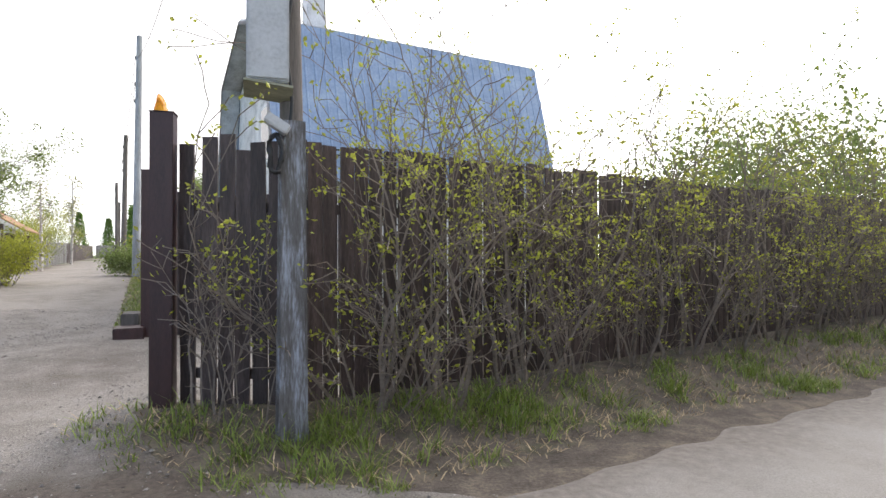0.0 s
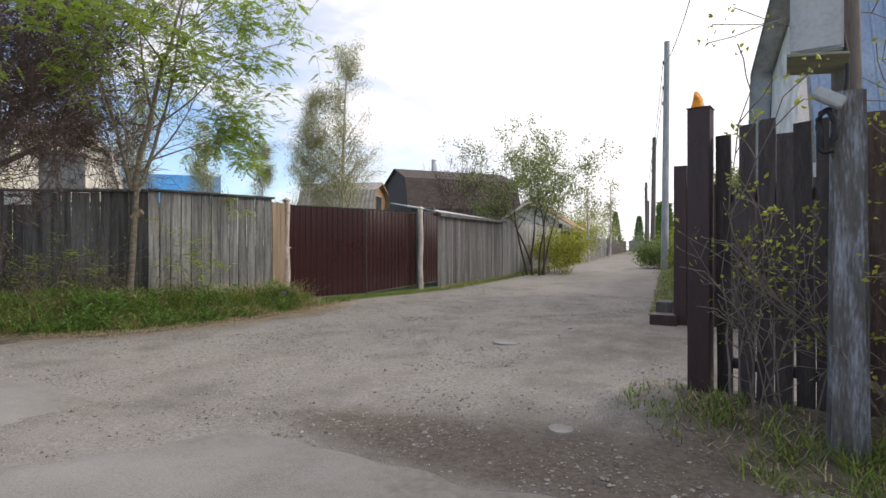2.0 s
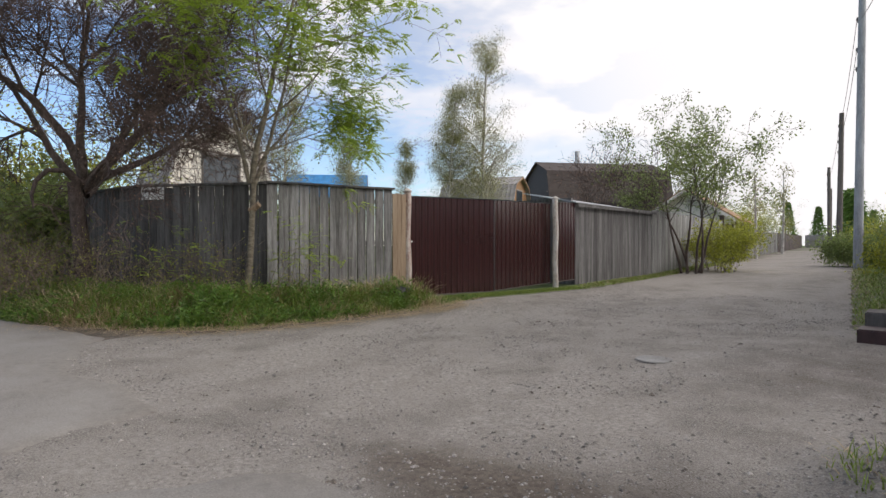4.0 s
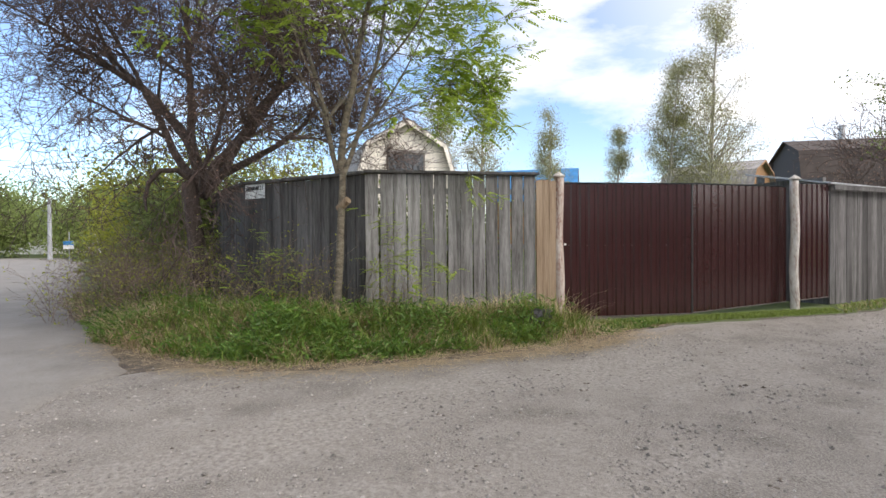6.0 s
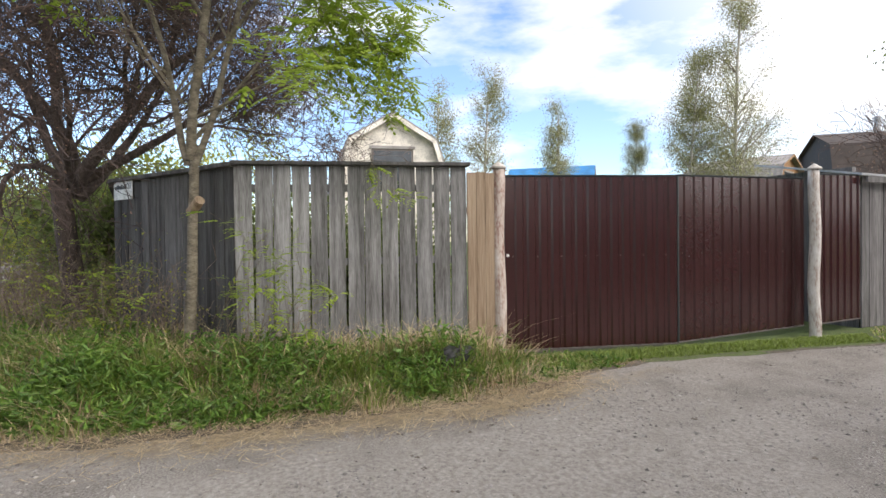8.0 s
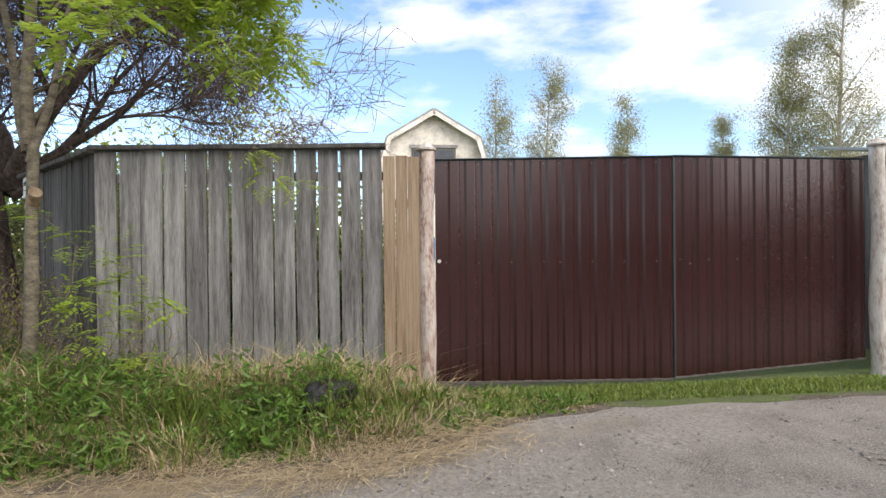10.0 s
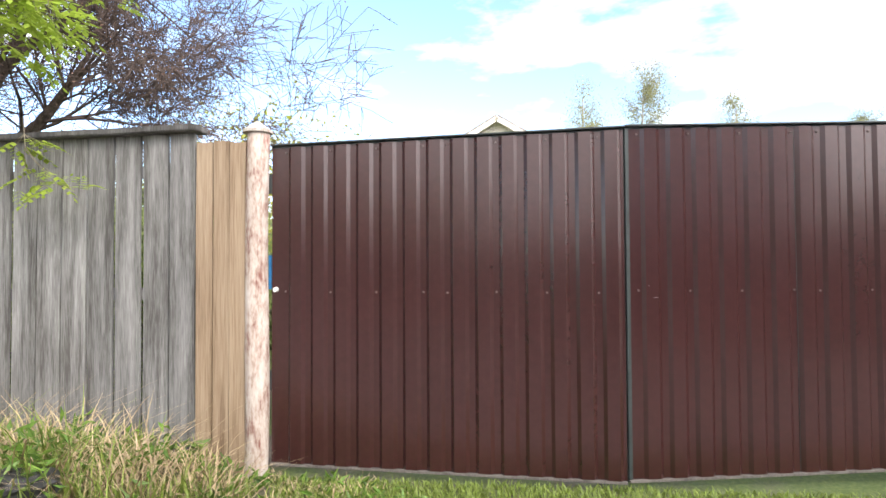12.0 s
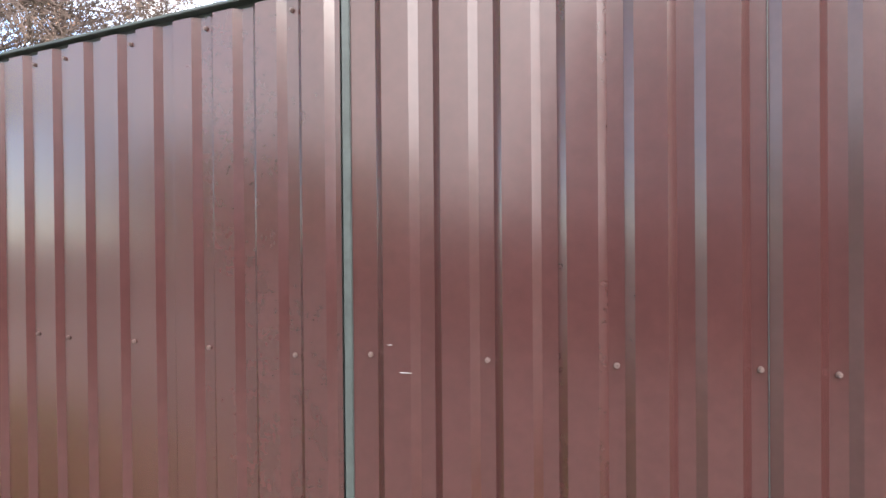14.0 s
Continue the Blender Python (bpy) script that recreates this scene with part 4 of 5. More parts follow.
tagged(blk, "grey concrete block in the grass", "block")


def service_pole():
    t = thing("service_pole", 0.91, 4.37, 0, 8, "concrete pole stub with flaked blue paint and a wooden mast", "pole")
    g = level(0.9, 4.37)
    bm = bmesh.new()
    cyl(bm, 0, 0, g - 0.3, 2.1, 0.155, 0.125, 4)
    bmesh.ops.rotate(bm, cent=(0, 0, 0), matrix=Matrix.Rotation(radians(45), 3, "Z"), verts=bm.verts)
    bmesh.ops.bevel(bm, geom=[e for e in bm.edges if abs(e.verts[0].co.z - e.verts[1].co.z) > 1], offset=0.02, segments=2, affect="EDGES")
    bmesh.ops.subdivide_edges(bm, edges=[e for e in bm.edges if abs(e.verts[0].co.z - e.verts[1].co.z) > 1], cuts=14)
    for v in bm.verts:
        v.co.x += 0.006 * noise.noise(v.co * 3)
        v.co.y += 0.006 * noise.noise(v.co * 3 + Vector((9, 0, 0)))
    part("concrete_stub", bm, FLAKED, t, "square concrete stub with flaking blue-grey paint")
    pts = [Vector((-0.01 + 0.012 * math.sin(i), 0.12, 1.2 + i * 0.5)) for i in range(14)]
    V, F = tubes([(pts, [0.082 - 0.001 * i for i in range(14)])], 12)
    raw("mast", V, F, POLE_WOOD, t, "dark weathered round wooden mast", smooth=True)
    # meter cabinet with its door, tilted rain shelf and bent bracket
    cab = part("meter_cabinet", boxed(-0.3, -0.02, -0.06, 0.14, 2.36, 2.95, 0.01), PAINTED_STEEL, t, "pale steel electric meter cabinet")
    part("door", boxed(-0.29, -0.03, -0.072, -0.062, 2.38, 2.93, 0.004), PAINTED_STEEL, cab)
    shelf = part("shelf", boxed(-0.32, 0.0, -0.15, 0.1, 0, 0.018, 0.002), SHELF, t, "tilted olive-grey wooden shelf board")
    shelf.matrix_basis = pose(0, 0, 2.27, -12, 6, 0)
    cone = part("lamp_shade", boxed(-0.13, 0.04, -0.1, 0.0, 0, 0.07, 0.01), PAINTED_STEEL, t, "bent grey lamp bracket")
    cone.matrix_basis = pose(-0.08, -0.1, 2.0, 0, 32, 0)
    # coil of black cable
    pts, rad = [], []
    for i in range(90):
        a = i * 0.42
        pts.append(Vector((-0.11 + 0.04 * math.cos(a) + 0.012 * math.sin(i * 1.7), -0.14 + 0.012 * math.sin(i * 2.1), 1.86 + 0.13 * math.sin(a))))
        rad.append(0.015)
    V, F = tubes([(pts, rad)], 6)
    raw("cable_coil", V, F, BLACK_RUBBER, t, "coil of black cable", smooth=True)
    pts = [Vector((-0.02 + 0.02 * math.sin(i * 0.8), -0.02, 2.05 + 0.1 * i)) for i in range(16)]
    V, F = tubes([(pts, [0.013] * 16)], 6)
    raw("cable", V, F, BLACK_RUBBER, t, smooth=True)
    for x, z in ((-0.18, 3.42), (0.2, 3.5)):
        bm = bmesh.new()
        cyl(bm, x, 0.12, z - 0.12, z + 0.02, 0.04, 0.05, 14)
        cyl(bm, x, 0.12, z + 0.02, z + 0.1, 0.06, 0.03, 14)
        part("insulator", bm, BLACK_RUBBER, t)
    part("crossarm", boxed(-0.3, 0.34, 0.02, 0.08, 3.26, 3.32, 0.004), GATE_FRAME, t)


service_pole()


def utility_pole(x, y, top, r, lean, label, mat=POLE_GREY):
    g = level(x, y)
    t = thing("utility_pole", x, y, g, 0, label, "pole", "poles along the lane")
    H = top - g
    pts = [Vector((lean[0] * k / 8, lean[1] * k / 8, H * k / 8 - (0.3 if k == 0 else 0))) for k in range(9)]
    V, F = tubes([(pts, [r * (1.15 - 0.04 * k) for k in range(9)])], 10)
    raw("shaft", V, F, mat, t, smooth=True)
    for z in (0.90, 0.79, 0.72):
        bm = boxed(-0.16, -r * 0.6, -0.03, 0.03, H * z, H * z + 0.06, 0.004)
        bmesh.ops.translate(bm, vec=(lean[0] * z, lean[1] * z, 0), verts=bm.verts)
        part("hook", bm, GATE_FRAME, t)
        bm = bmesh.new()
        cyl(bm, -0.16 + lean[0] * z, lean[1] * z, H * z + 0.05, H * z + 0.2, 0.045, 0.035, 10)
        part("insulator", bm, POLE_WOOD, t)
    return t


utility_pole(-8.42, 28.4, 11.2, 0.15, (0.12, 0.0), "tall pale grey concrete utility pole by the lane")
utility_pole(-14.3, 43.0, 9.5, 0.16, (0.1, 0.1), "weathered wooden utility pole further down the lane", POLE_WOOD)
utility_pole(-22.4, 63.5, 8.6, 0.16, (-0.1, 0.1), "weathered wooden utility pole far down the lane", POLE_WOOD)
utility_pole(-30.1, 84.7, 8.4, 0.16, (0, 0.1), "weathered wooden utility pole at the lane end", POLE_WOOD)


def wire(a, b, sag, r, n=24):
    pts = []
    for i in range(n + 1):
        k = i / n
        p = Vector(a).lerp(Vector(b), k)
        p.z -= sag * 4 * k * (1 - k)
        pts.append(p)
    V, F = tubes([(pts, [r] * (n + 1))], 5)
    ob = raw("overhead_wire", V, F, BLACK_RUBBER)
    return tagged(ob, "black overhead wire strung between the poles", "wire", "overhead wires")


wire((0.85, 4.9, 7.2), (-8.5, 28.4, 10.1), 1.0, 0.012)
wire((-8.5, 28.4, 10.1), (-14.3, 43, 8.6), 0.5, 0.012)
wire((-8.5, 28.4, 8.9), (-14.3, 43, 7.6), 0.5, 0.012)
wire((-14.3, 43, 8.6), (-22.4, 63.5, 7.8), 0.6, 0.014)
wire((-22.4, 63.5, 7.8), (-30.1, 84.7, 7.6), 0.6, 0.014)
wire((0.85, 4.9, 6.9), (14.5, -9, 7.0), 0.6, 0.012)


# ---- blue-roofed house behind the brown fence ----
def blue_house():
    a, b = Vector((0.02, 11.5, 0)), Vector((5.5, 13.5, 0))
    d = b - a
    L, rz = d.length, math.degrees(math.atan2(d.y, d.x))
    h = thing("house", a.x, a.y, level(1, 9), rz, "house with a pale blue mansard sheet roof and white siding", "house")
    x0, x1 = -0.35, L + 0.1
    W, gz = 5.2, 0.05
    # gable profile, from the street side: eave, knee, ridge, knee, eave
    prof = [(-0.85, 2.55), (0.0, 5.62), (W / 2, 6.5), (W, 5.62), (W + 0.85, 2.55)]
    bm = bmesh.new()
    for x in (x0 + 0.45, x1 - 0.25):
        vs = [bm.verts.new((x, y, z)) for y, z in [(-0.45, -0.3), (-0.45, 2.7), (0.05, 5.5), (W / 2, 6.38), (W - 0.05, 5.5), (W + 0.45, 2.7), (W + 0.45, -0.3)]]
        bm.faces.new(vs)
    bm.verts.ensure_lookup_table()
    for k in range(7):
        bm.faces.new([bm.verts[k], bm.verts[(k + 1) % 7], bm.verts[7 + (k + 1) % 7], bm.verts[7 + k]])
    part("wall", bm, WHITE_SIDING, h)
    for k in range(26):     # siding courses on the near gable
        z = 0.4 + k * 0.2
        part("siding_board", boxed(x0 + 0.432, x0 + 0.449, -0.4 + max(0, z - 2.6) * 0.17, 2.55, z, z + 0.188, 0.002), WHITE_SIDING, h)
    # roof slopes with standing ribs
    for i, ((ya, za), (yb, zb)) in enumerate(zip(prof, prof[1:])):
        V = [(x0, ya, za), (x1, ya, za), (x1, yb, zb), (x0, yb, zb)]
        n = Vector((0, -(zb - za), yb - ya)).normalized() * 0.05
        V += [tuple(Vector(v) + n) for v in V]
        r = raw("roof_slope", V, [(3, 2, 1, 0), (4, 5, 6, 7), (0, 1, 5, 4), (1, 2, 6, 5), (2, 3, 7, 6), (3, 0, 4, 7)], BLUE_ROOF if i in (0, 3) else TIN, h)
        if i == 0:
            m = int((x1 - x0) / 0.19)
            for k in range(m):
                x = x0 + 0.1 + k * (x1 - x0 - 0.2) / (m - 1)
                V = [(x, ya, za), (x + 0.05, ya, za), (x + 0.05, yb, zb), (x, yb, zb)]
                V = [tuple(Vector(v) + n * 0.9) for v in V] + [tuple(Vector(v) + n * 1.2 + Vector((0.012 if q in (0, 3) else -0.012, 0, 0))) for q, v in enumerate(V)]
                raw("roof_rib", V, [(4, 5, 6, 7), (0, 1, 5, 4), (1, 2, 6, 5), (2, 3, 7, 6), (3, 0, 4, 7)], BLUE_ROOF, r)
            for z in (3.02, 3.12):
                k = (z - za) / (zb - za)
                y = ya + (yb - ya) * k
                bm = boxed(x0, x1, y - 0.19, y - 0.165, z, z + 0.03, 0.004)
                part("snow_rail", bm, GATE_FRAME, r, "dark pipe snow guard")
    for (ya, za), (yb, zb) in zip(prof, prof[1:]):
        n = Vector((0, -(zb - za), yb - ya)).normalized() * -0.012
        V = [Vector(v) + n for v in ((x0 + 0.005, ya, za), (x0 + 0.448, ya, za), (x0 + 0.448, yb, zb), (x0 + 0.005, yb, zb))]
        V += [v - n * 0.8 for v in V]
        raw("soffit", V, [(3, 2, 1, 0), (4, 5, 6, 7), (0, 1, 5, 4), (1, 2, 6, 5), (2, 3, 7, 6), (3, 0, 4, 7)], SOFFIT_GREY, h)
    # barge boards on the near gable
    for (ya, za), (yb, zb) in zip(prof, prof[1:]):
        dv = Vector((0, yb - ya, zb - za)).normalized()
        nn = Vector((0, -dv.z, dv.y)) * -0.07
        V = [Vector((x0 - 0.03, ya, za)), Vector((x0 - 0.03, yb, zb)), Vector((x0 - 0.03, yb, zb)) + nn, Vector((x0 - 0.03, ya, za)) + nn]
        V += [v + Vector((0.026, 0, 0)) for v in V]
        raw("barge_board", V, [(0, 1, 2, 3), (7, 6, 5, 4), (0, 4, 5, 1), (1, 5, 6, 2), (2, 6, 7, 3), (3, 7, 4, 0)], SLATE, h)
    win = part("window", boxed(x0 + 0.405, x0 + 0.43, 1.2, 2.3, 3.2, 4.5, 0.005), WHITE_PLASTIC, h)
    part("pane", boxed(x0 + 0.398, x0 + 0.404, 1.28, 2.22, 3.28, 4.42), GLASS, win)
    # chimney
    ch = part("chimney", boxed(0.75, 1.15, 1.0, 1.4, 5.6, 7.4, 0.01), TIN, h, "sheet-clad chimney")
    part("chimney_cap", boxed(0.68, 1.22, 0.93, 1.47, 7.405, 7.45, 0.004), TIN, ch)


blue_house()


# ---- houses and sheds behind the grey fence and along the lane ----
def oriented(a, b):
    d = Vector((b[0] - a[0], b[1] - a[1], 0))
    return d.length, math.degrees(math.atan2(d.y, d.x))


def gable_house(name, x, y, rz, W, D, eave, ridge, over, wall_mat, roof_mat, label, prof=None, wave=0.0, window=None, base=None, z=None, siding=0.0):
    """A house whose gable looks towards -y; W across the gable, D deep."""
    t = thing(name, x, y, level(x, y) if z is None else z, rz, label, "house")
    prof = prof or [(-W / 2, eave), (0, ridge), (W / 2, eave)]
    bm = bmesh.new()
    pts = [(-W / 2, -0.5)] + [(px * (W / 2 - 0.02) / (W / 2), pz - 0.06) for px, pz in prof] + [(W / 2, -0.5)]
    front, back = [bm.verts.new((px, 0, pz)) for px, pz in pts], [bm.verts.new((px, D, pz)) for px, pz in pts]
    bm.faces.new(front[::-1])
    bm.faces.new(back)
    for k in range(len(pts)):
        q = (k + 1) % len(pts)
        bm.faces.new((front[k], front[q], back[q], back[k]))
    part("wall", bm, wall_mat, t)
    if siding:
        n = int((ridge - 1.2) / siding)
        for k in range(n):
            zz = 1.2 + k * siding
            half = min(W / 2 - 0.03, np.interp(zz + siding, [p[1] for p in prof[:len(prof) // 2 + 1]], [-p[0] for p in prof[:len(prof) // 2 + 1]]) - 0.03)
            if half > 0.1:
                part("siding_board", boxed(-half, half, -0.018, -0.002, zz, zz + siding * 0.93, 0.002), wall_mat, t)
    # roof slabs past the gable
    grown = [list(p) for p in prof]
    for e, nb in ((0, 1), (-1, -2)):
        v = Vector((grown[e][0] - grown[nb][0], grown[e][1] - grown[nb][1])).normalized() * over
        grown[e][0] += v.x
        grown[e][1] += v.y
    for (xa, za), (xb, zb) in zip(grown, grown[1:]):
        nrm = Vector((-(zb - za), 0, xb - xa)).normalized()
        y0, y1 = -over, D + over
        n = max(1, int((y1 - y0) / wave)) * 4 if wave else 1
        V, F = [], []
        for i in range(n + 1):
            yy = y0 + (y1 - y0) * i / n
            o = 0.03 * math.cos(i * math.pi / 2) if wave else 0
            for px, pz in ((xa, za), (xb, zb)):
                q = Vector((px, yy, pz)) + nrm * (0.07 + o)
                V.append(q)
                V.append(Vector((px, yy, pz)))
        for i in range(n):
            a = 4 * i
            F += [(a, a + 2, a + 6, a + 4), (a + 1, a + 5, a + 7, a + 3), (a, a + 4, a + 5, a + 1), (a + 2, a + 3, a + 7, a + 6)]
        F += [(0, 1, 3, 2), (4 * n, 4 * n + 2, 4 * n + 3, 4 * n + 1)]
        raw("roof_slope", V, F, roof_mat, t)
        dv = Vector((xb - xa, 0, zb - za)).normalized()
        V = [Vector((xa, -over - 0.03, za)), Vector((xb, -over - 0.03, zb))]
        V += [V[1] - nrm * 0.16, V[0] - nrm * 0.16]
        V += [v + Vector((0, 0.027, 0)) for v in V]
        raw("barge_board", V, [(0, 1, 2, 3), (7, 6, 5, 4), (0, 4, 5, 1), (1, 5, 6, 2), (2, 6, 7, 3), (3, 7, 4, 0)], wall_mat if wall_mat is not DARK_SIDING else DARK_ROOF, t)
    for wx, wz, ww, wh in window or []:
        f = part("window", boxed(wx - ww / 2, wx + ww / 2, -0.05, -0.005, wz, wz + wh, 0.005), POLE_WOOD, t)
        part("pane", boxed(wx - ww / 2 + 0.08, wx + ww / 2 - 0.08, -0.06, -0.052, wz + 0.08, wz + wh - 0.08), GLASS, f)
        part("lintel", boxed(wx - ww / 2 - 0.08, wx + ww / 2 + 0.08, -0.08, -0.004, wz + wh + 0.002, wz + wh + 0.12, 0.005), SLATE, t)
    return t


# cream house straight behind the gate
gable_house("house", -26.2, 8.35, 92, 4.6, 7.0, 4.1, 6.55, 0.35, CREAM_SIDING, SLATE, "cream sided house gable with a grey mansard roof", [(-2.3, 3.6), (-1.75, 5.45), (0, 6.5), (1.75, 5.45), (2.3, 3.6)], 0.0, [(0, 3.6, 1.7, 1.5)], siding=0.16)
# hipped-over barn roof of wavy sheets, beyond
gable_house("house", -50.9, 50.0, 121, 8.2, 8.5, 5.0, 9.3, 0.5, OCHRE_WOOD, SLATE, "ochre board house with a rounded grey wavy-sheet roof", [(-4.1, 5.6), (-2.9, 7.9), (0, 9.1), (2.9, 7.9), (4.1, 5.6)], 0.5, [(0, 5.2, 2.6, 2.2)])
dark = gable_house("house", -47.4, 71.3, 153, 11.0, 16.0, 5.5, 11.7, 0.4, DARK_SIDING, DARK_ROOF, "dark brown sided house with a mansard felt roof", [(-5.5, 6.4), (-4.6, 10.0), (0, 11.7), (4.6, 10.0), (5.5, 6.4)])
bm = bmesh.new()
cyl(bm, 2.2, 9.6, 9.5, 13.6, 0.32, 0.32, 14)
cyl(bm, 2.2, 9.6, 13.6, 13.8, 0.46, 0.2, 14)
part("flue", bm, TIN, dark, "bright tin flue pipe")
gable_house("house", -64.5, 36.0, 150, 7.0, 9.0, 6.0, 9.7, 0.5, OCHRE_WOOD, BRIGHT_BLUE, "yellow house with a bright blue sheet roof")
gable_house("house", -19.0, 33.5, 20, 5.0, 6.0, 2.6, 4.2, 0.6, CREAM_SIDING, OCHRE_WOOD, "low house with a tawny roof by the lane", None, 0.0, [(0.0, 1.6, 1.0, 0.9)])
gable_house("house", -86, -31, 68, 9.0, 14.0, 3.6, 6.0, 0.5, WHITE_SIDING, BLUE_ROOF, "white house with a blue roof far along the street")


def shed():
    L, rz = oriented((-9.70, 12.98), (-10.75, 17.9))
    s = thing("shed", -9.70, 12.98, level(-9.8, 14), rz, "grey weathered plank shed, its shade in the wood colour, with a low tin lean-to roof", "shed")
    # wall darkened by its colour, as if in shade
    part("wall", boxed(0, L, 0.03, 0.12, -0.1, 2.12), DARK_SHADED_WOOD, s)
    part("wall", boxed(0, 0.09, 0.121, 2.6, -0.1, 2.3), DARK_SHADED_WOOD, s)
    rf = part("roof", boxed(-0.15, L + 0.2, -0.1, 1.6, 0, 0.03, 0.004), TIN, s, "low pitched sheet of galvanised tin")
    rf.matrix_basis = pose(0, 0, 2.17, 11, 0.8, 0)
    part("fascia", boxed(-0.1, L + 0.1, -0.15, -0.125, 2.05, 2.14, 0.003), DARK_SHADED_WOOD, s)
    PLANKS.append((s, SHED_SHADED, L, 0.165, 0.0, 0.0, 41, 0.0, 0.004, 0.5))


shed()

# fences down the lane, left side
plank_fence("plank_fence", (-10.8, 18.0), (-13.6, 25.6), FAR_GREY, 0.168, 0.05, "pale grey plank fence down the lane", (0.5, 1.6), GREY_WOOD, None, 42, 0.02)
plank_fence("plank_fence", (-13.7, 25.8), (-15.4, 31.0), FAR_GREY, 0.168, 0.05, "pale whitish board fence down the lane", (0.5, 1.6), GREY_WOOD, None, 43, 0.02)
for k in range(6):
    t = 31.4 + k * 1.5
    square_post("fence_post", -15.5 - 0.345 * (t - 31.0), t, level(-16, t) + (2.5 if k in (0, 3) else 2.1), 0.22, BROWN_RED, "dark brown gate pillar down the lane", 20, False)


def board_wall(name, a, b, h, mat, label, pitch=0.2):
    L, rz = oriented(a, b)
    f = thing(name, a[0], a[1], level(*a), rz, label, "fence")
    slope = (level(*b) - level(*a)) / L
    n = int(L / pitch)
    boards = []
    for k in range(4):
        bm = boxed(0.006, pitch - 0.006, -0.02, 0.02, -0.1, h + 0.03 * (k - 1.5))
        me = bpy.data.meshes.new("board")
        bm.to_mesh(me)
        bm.free()
        me.materials.append(mat)
        boards.append(me)
    for i in range(n):
        ob = new("board", boards[(i * 7 + i // 3) % 4])
        ob.parent = f
        ob.matrix_basis = pose(i * pitch, -0.012 * (i % 2), slope * i * pitch)
    return f


board_wall("fence", (-15.9, 32.0), (-18.6, 39.6), 2.0, BROWN_WOOD, "dark brown board gates down the lane")
board_wall("fence", (-18.8, 40.2), (-26.4, 62), 1.9, GREY_WOOD, "grey board fence far down the lane", 0.4)
board_wall("fence", (-26.6, 62.5), (-40.5, 102), 1.9, BROWN_WOOD, "brown board fence at the lane end", 0.6)
# right side of the lane
board_wall("fence", (-6.3, 26.4), (-1.25, 9.6), 2.05, BROWN_WOOD, "dark brown board fence on the pole side of the lane")
board_wall("fence", (-17.5, 60), (-6.4, 26.8), 2.0, GREY_WOOD, "grey board fence on the pole side of the lane", 0.3)
board_wall("fence", (-31.5, 101), (-17.7, 60.4), 2.0, BROWN_WOOD, "brown board fence on the pole side, far off", 0.6)
board_wall("fence", (1.7, 9.2), (-1.5, 9.32), 2.1, BROWN_WOOD, "dark brown board gate set back behind the driveway")
board_wall("fence", (-34, 103.4), (-36.5, 102.6), 1.8, BRIGHT_BLUE, "small blue gate at the far end of the lane")
board_wall("fence", (-36.8, 102.4), (-40, 101.6), 2.0, SLATE, "grey gate at the far end of the lane")
# the street's other side, behind the walker
board_wall("fence", (26, 6.3), (2, -4.2), 1.9, GREY_WOOD, "plain grey board fence across the street", 0.3)
board_wall("fence", (1.8, -4.3), (-34, -15.0), 1.9, GREY_WOOD, "plain grey board fence across the street", 0.3)


# ---- trees and shrubs ----
ROWAN = dict(step=0.22, wiggle=0.09, lift=(0.03, 0.02, 0.0, -0.02), tip=0.003, split=0.02, orders=3, bole=0.06, leaf=3, tuft=0.5, puff=0.03, kids=(9, 5, 4), bare=(0.14, 0.25, 0.2), angle=(25, 60), ratio=0.5, thin=0.55)
tree("rowan_tree", -9.05, 4.18, level(-9.05, 4.18) - 0.1,
     [((0, 0, 0), (0.04, 0.03, 1), 2.3, 0.061), ((0.09, 0.06, 2.15), (0.05, 0.02, 1), 4.4, 0.05), ((0.09, 0.07, 2.0), (0.18, 0.34, 1), 3.6, 0.036),
      ((0.06, 0.03, 2.1), (0.02, -0.25, 1), 3.9, 0.036), ((0.1, 0.1, 3.0), (0.3, 0.9, 0.7), 2.1, 0.022), ((0.1, 0, 2.7), (0.5, -0.5, 0.8), 1.9, 0.02),
      ((0.09, 0.08, 2.55), (0.25, 1.0, 0.4), 1.6, 0.02), ((0.08, 0.05, 2.3), (0.1, 0.7, 0.9), 2.1, 0.024)],
     ROWAN, BARK_ROWAN, BARK_ROWAN, LEAF_ROWAN, 5, "slender rowan tree in fresh green leaf before the grey fence", leaf_size=0.185, pinnate=True)
stump = bmesh.new()
cyl(stump, 0, 0, -0.06, 0.14, 0.055, 0.05, 12)
bmesh.ops.rotate(stump, cent=(0, 0, 0), matrix=Matrix.Rotation(radians(55), 3, "Y"), verts=stump.verts)
st = part("sawn_limb", stump, NEW_WOOD)
st.matrix_basis = pose(-8.98, 4.26, 1.72, 0, 0, 40)
tagged(st, "freshly sawn pale limb stub on the rowan trunk", "stub")

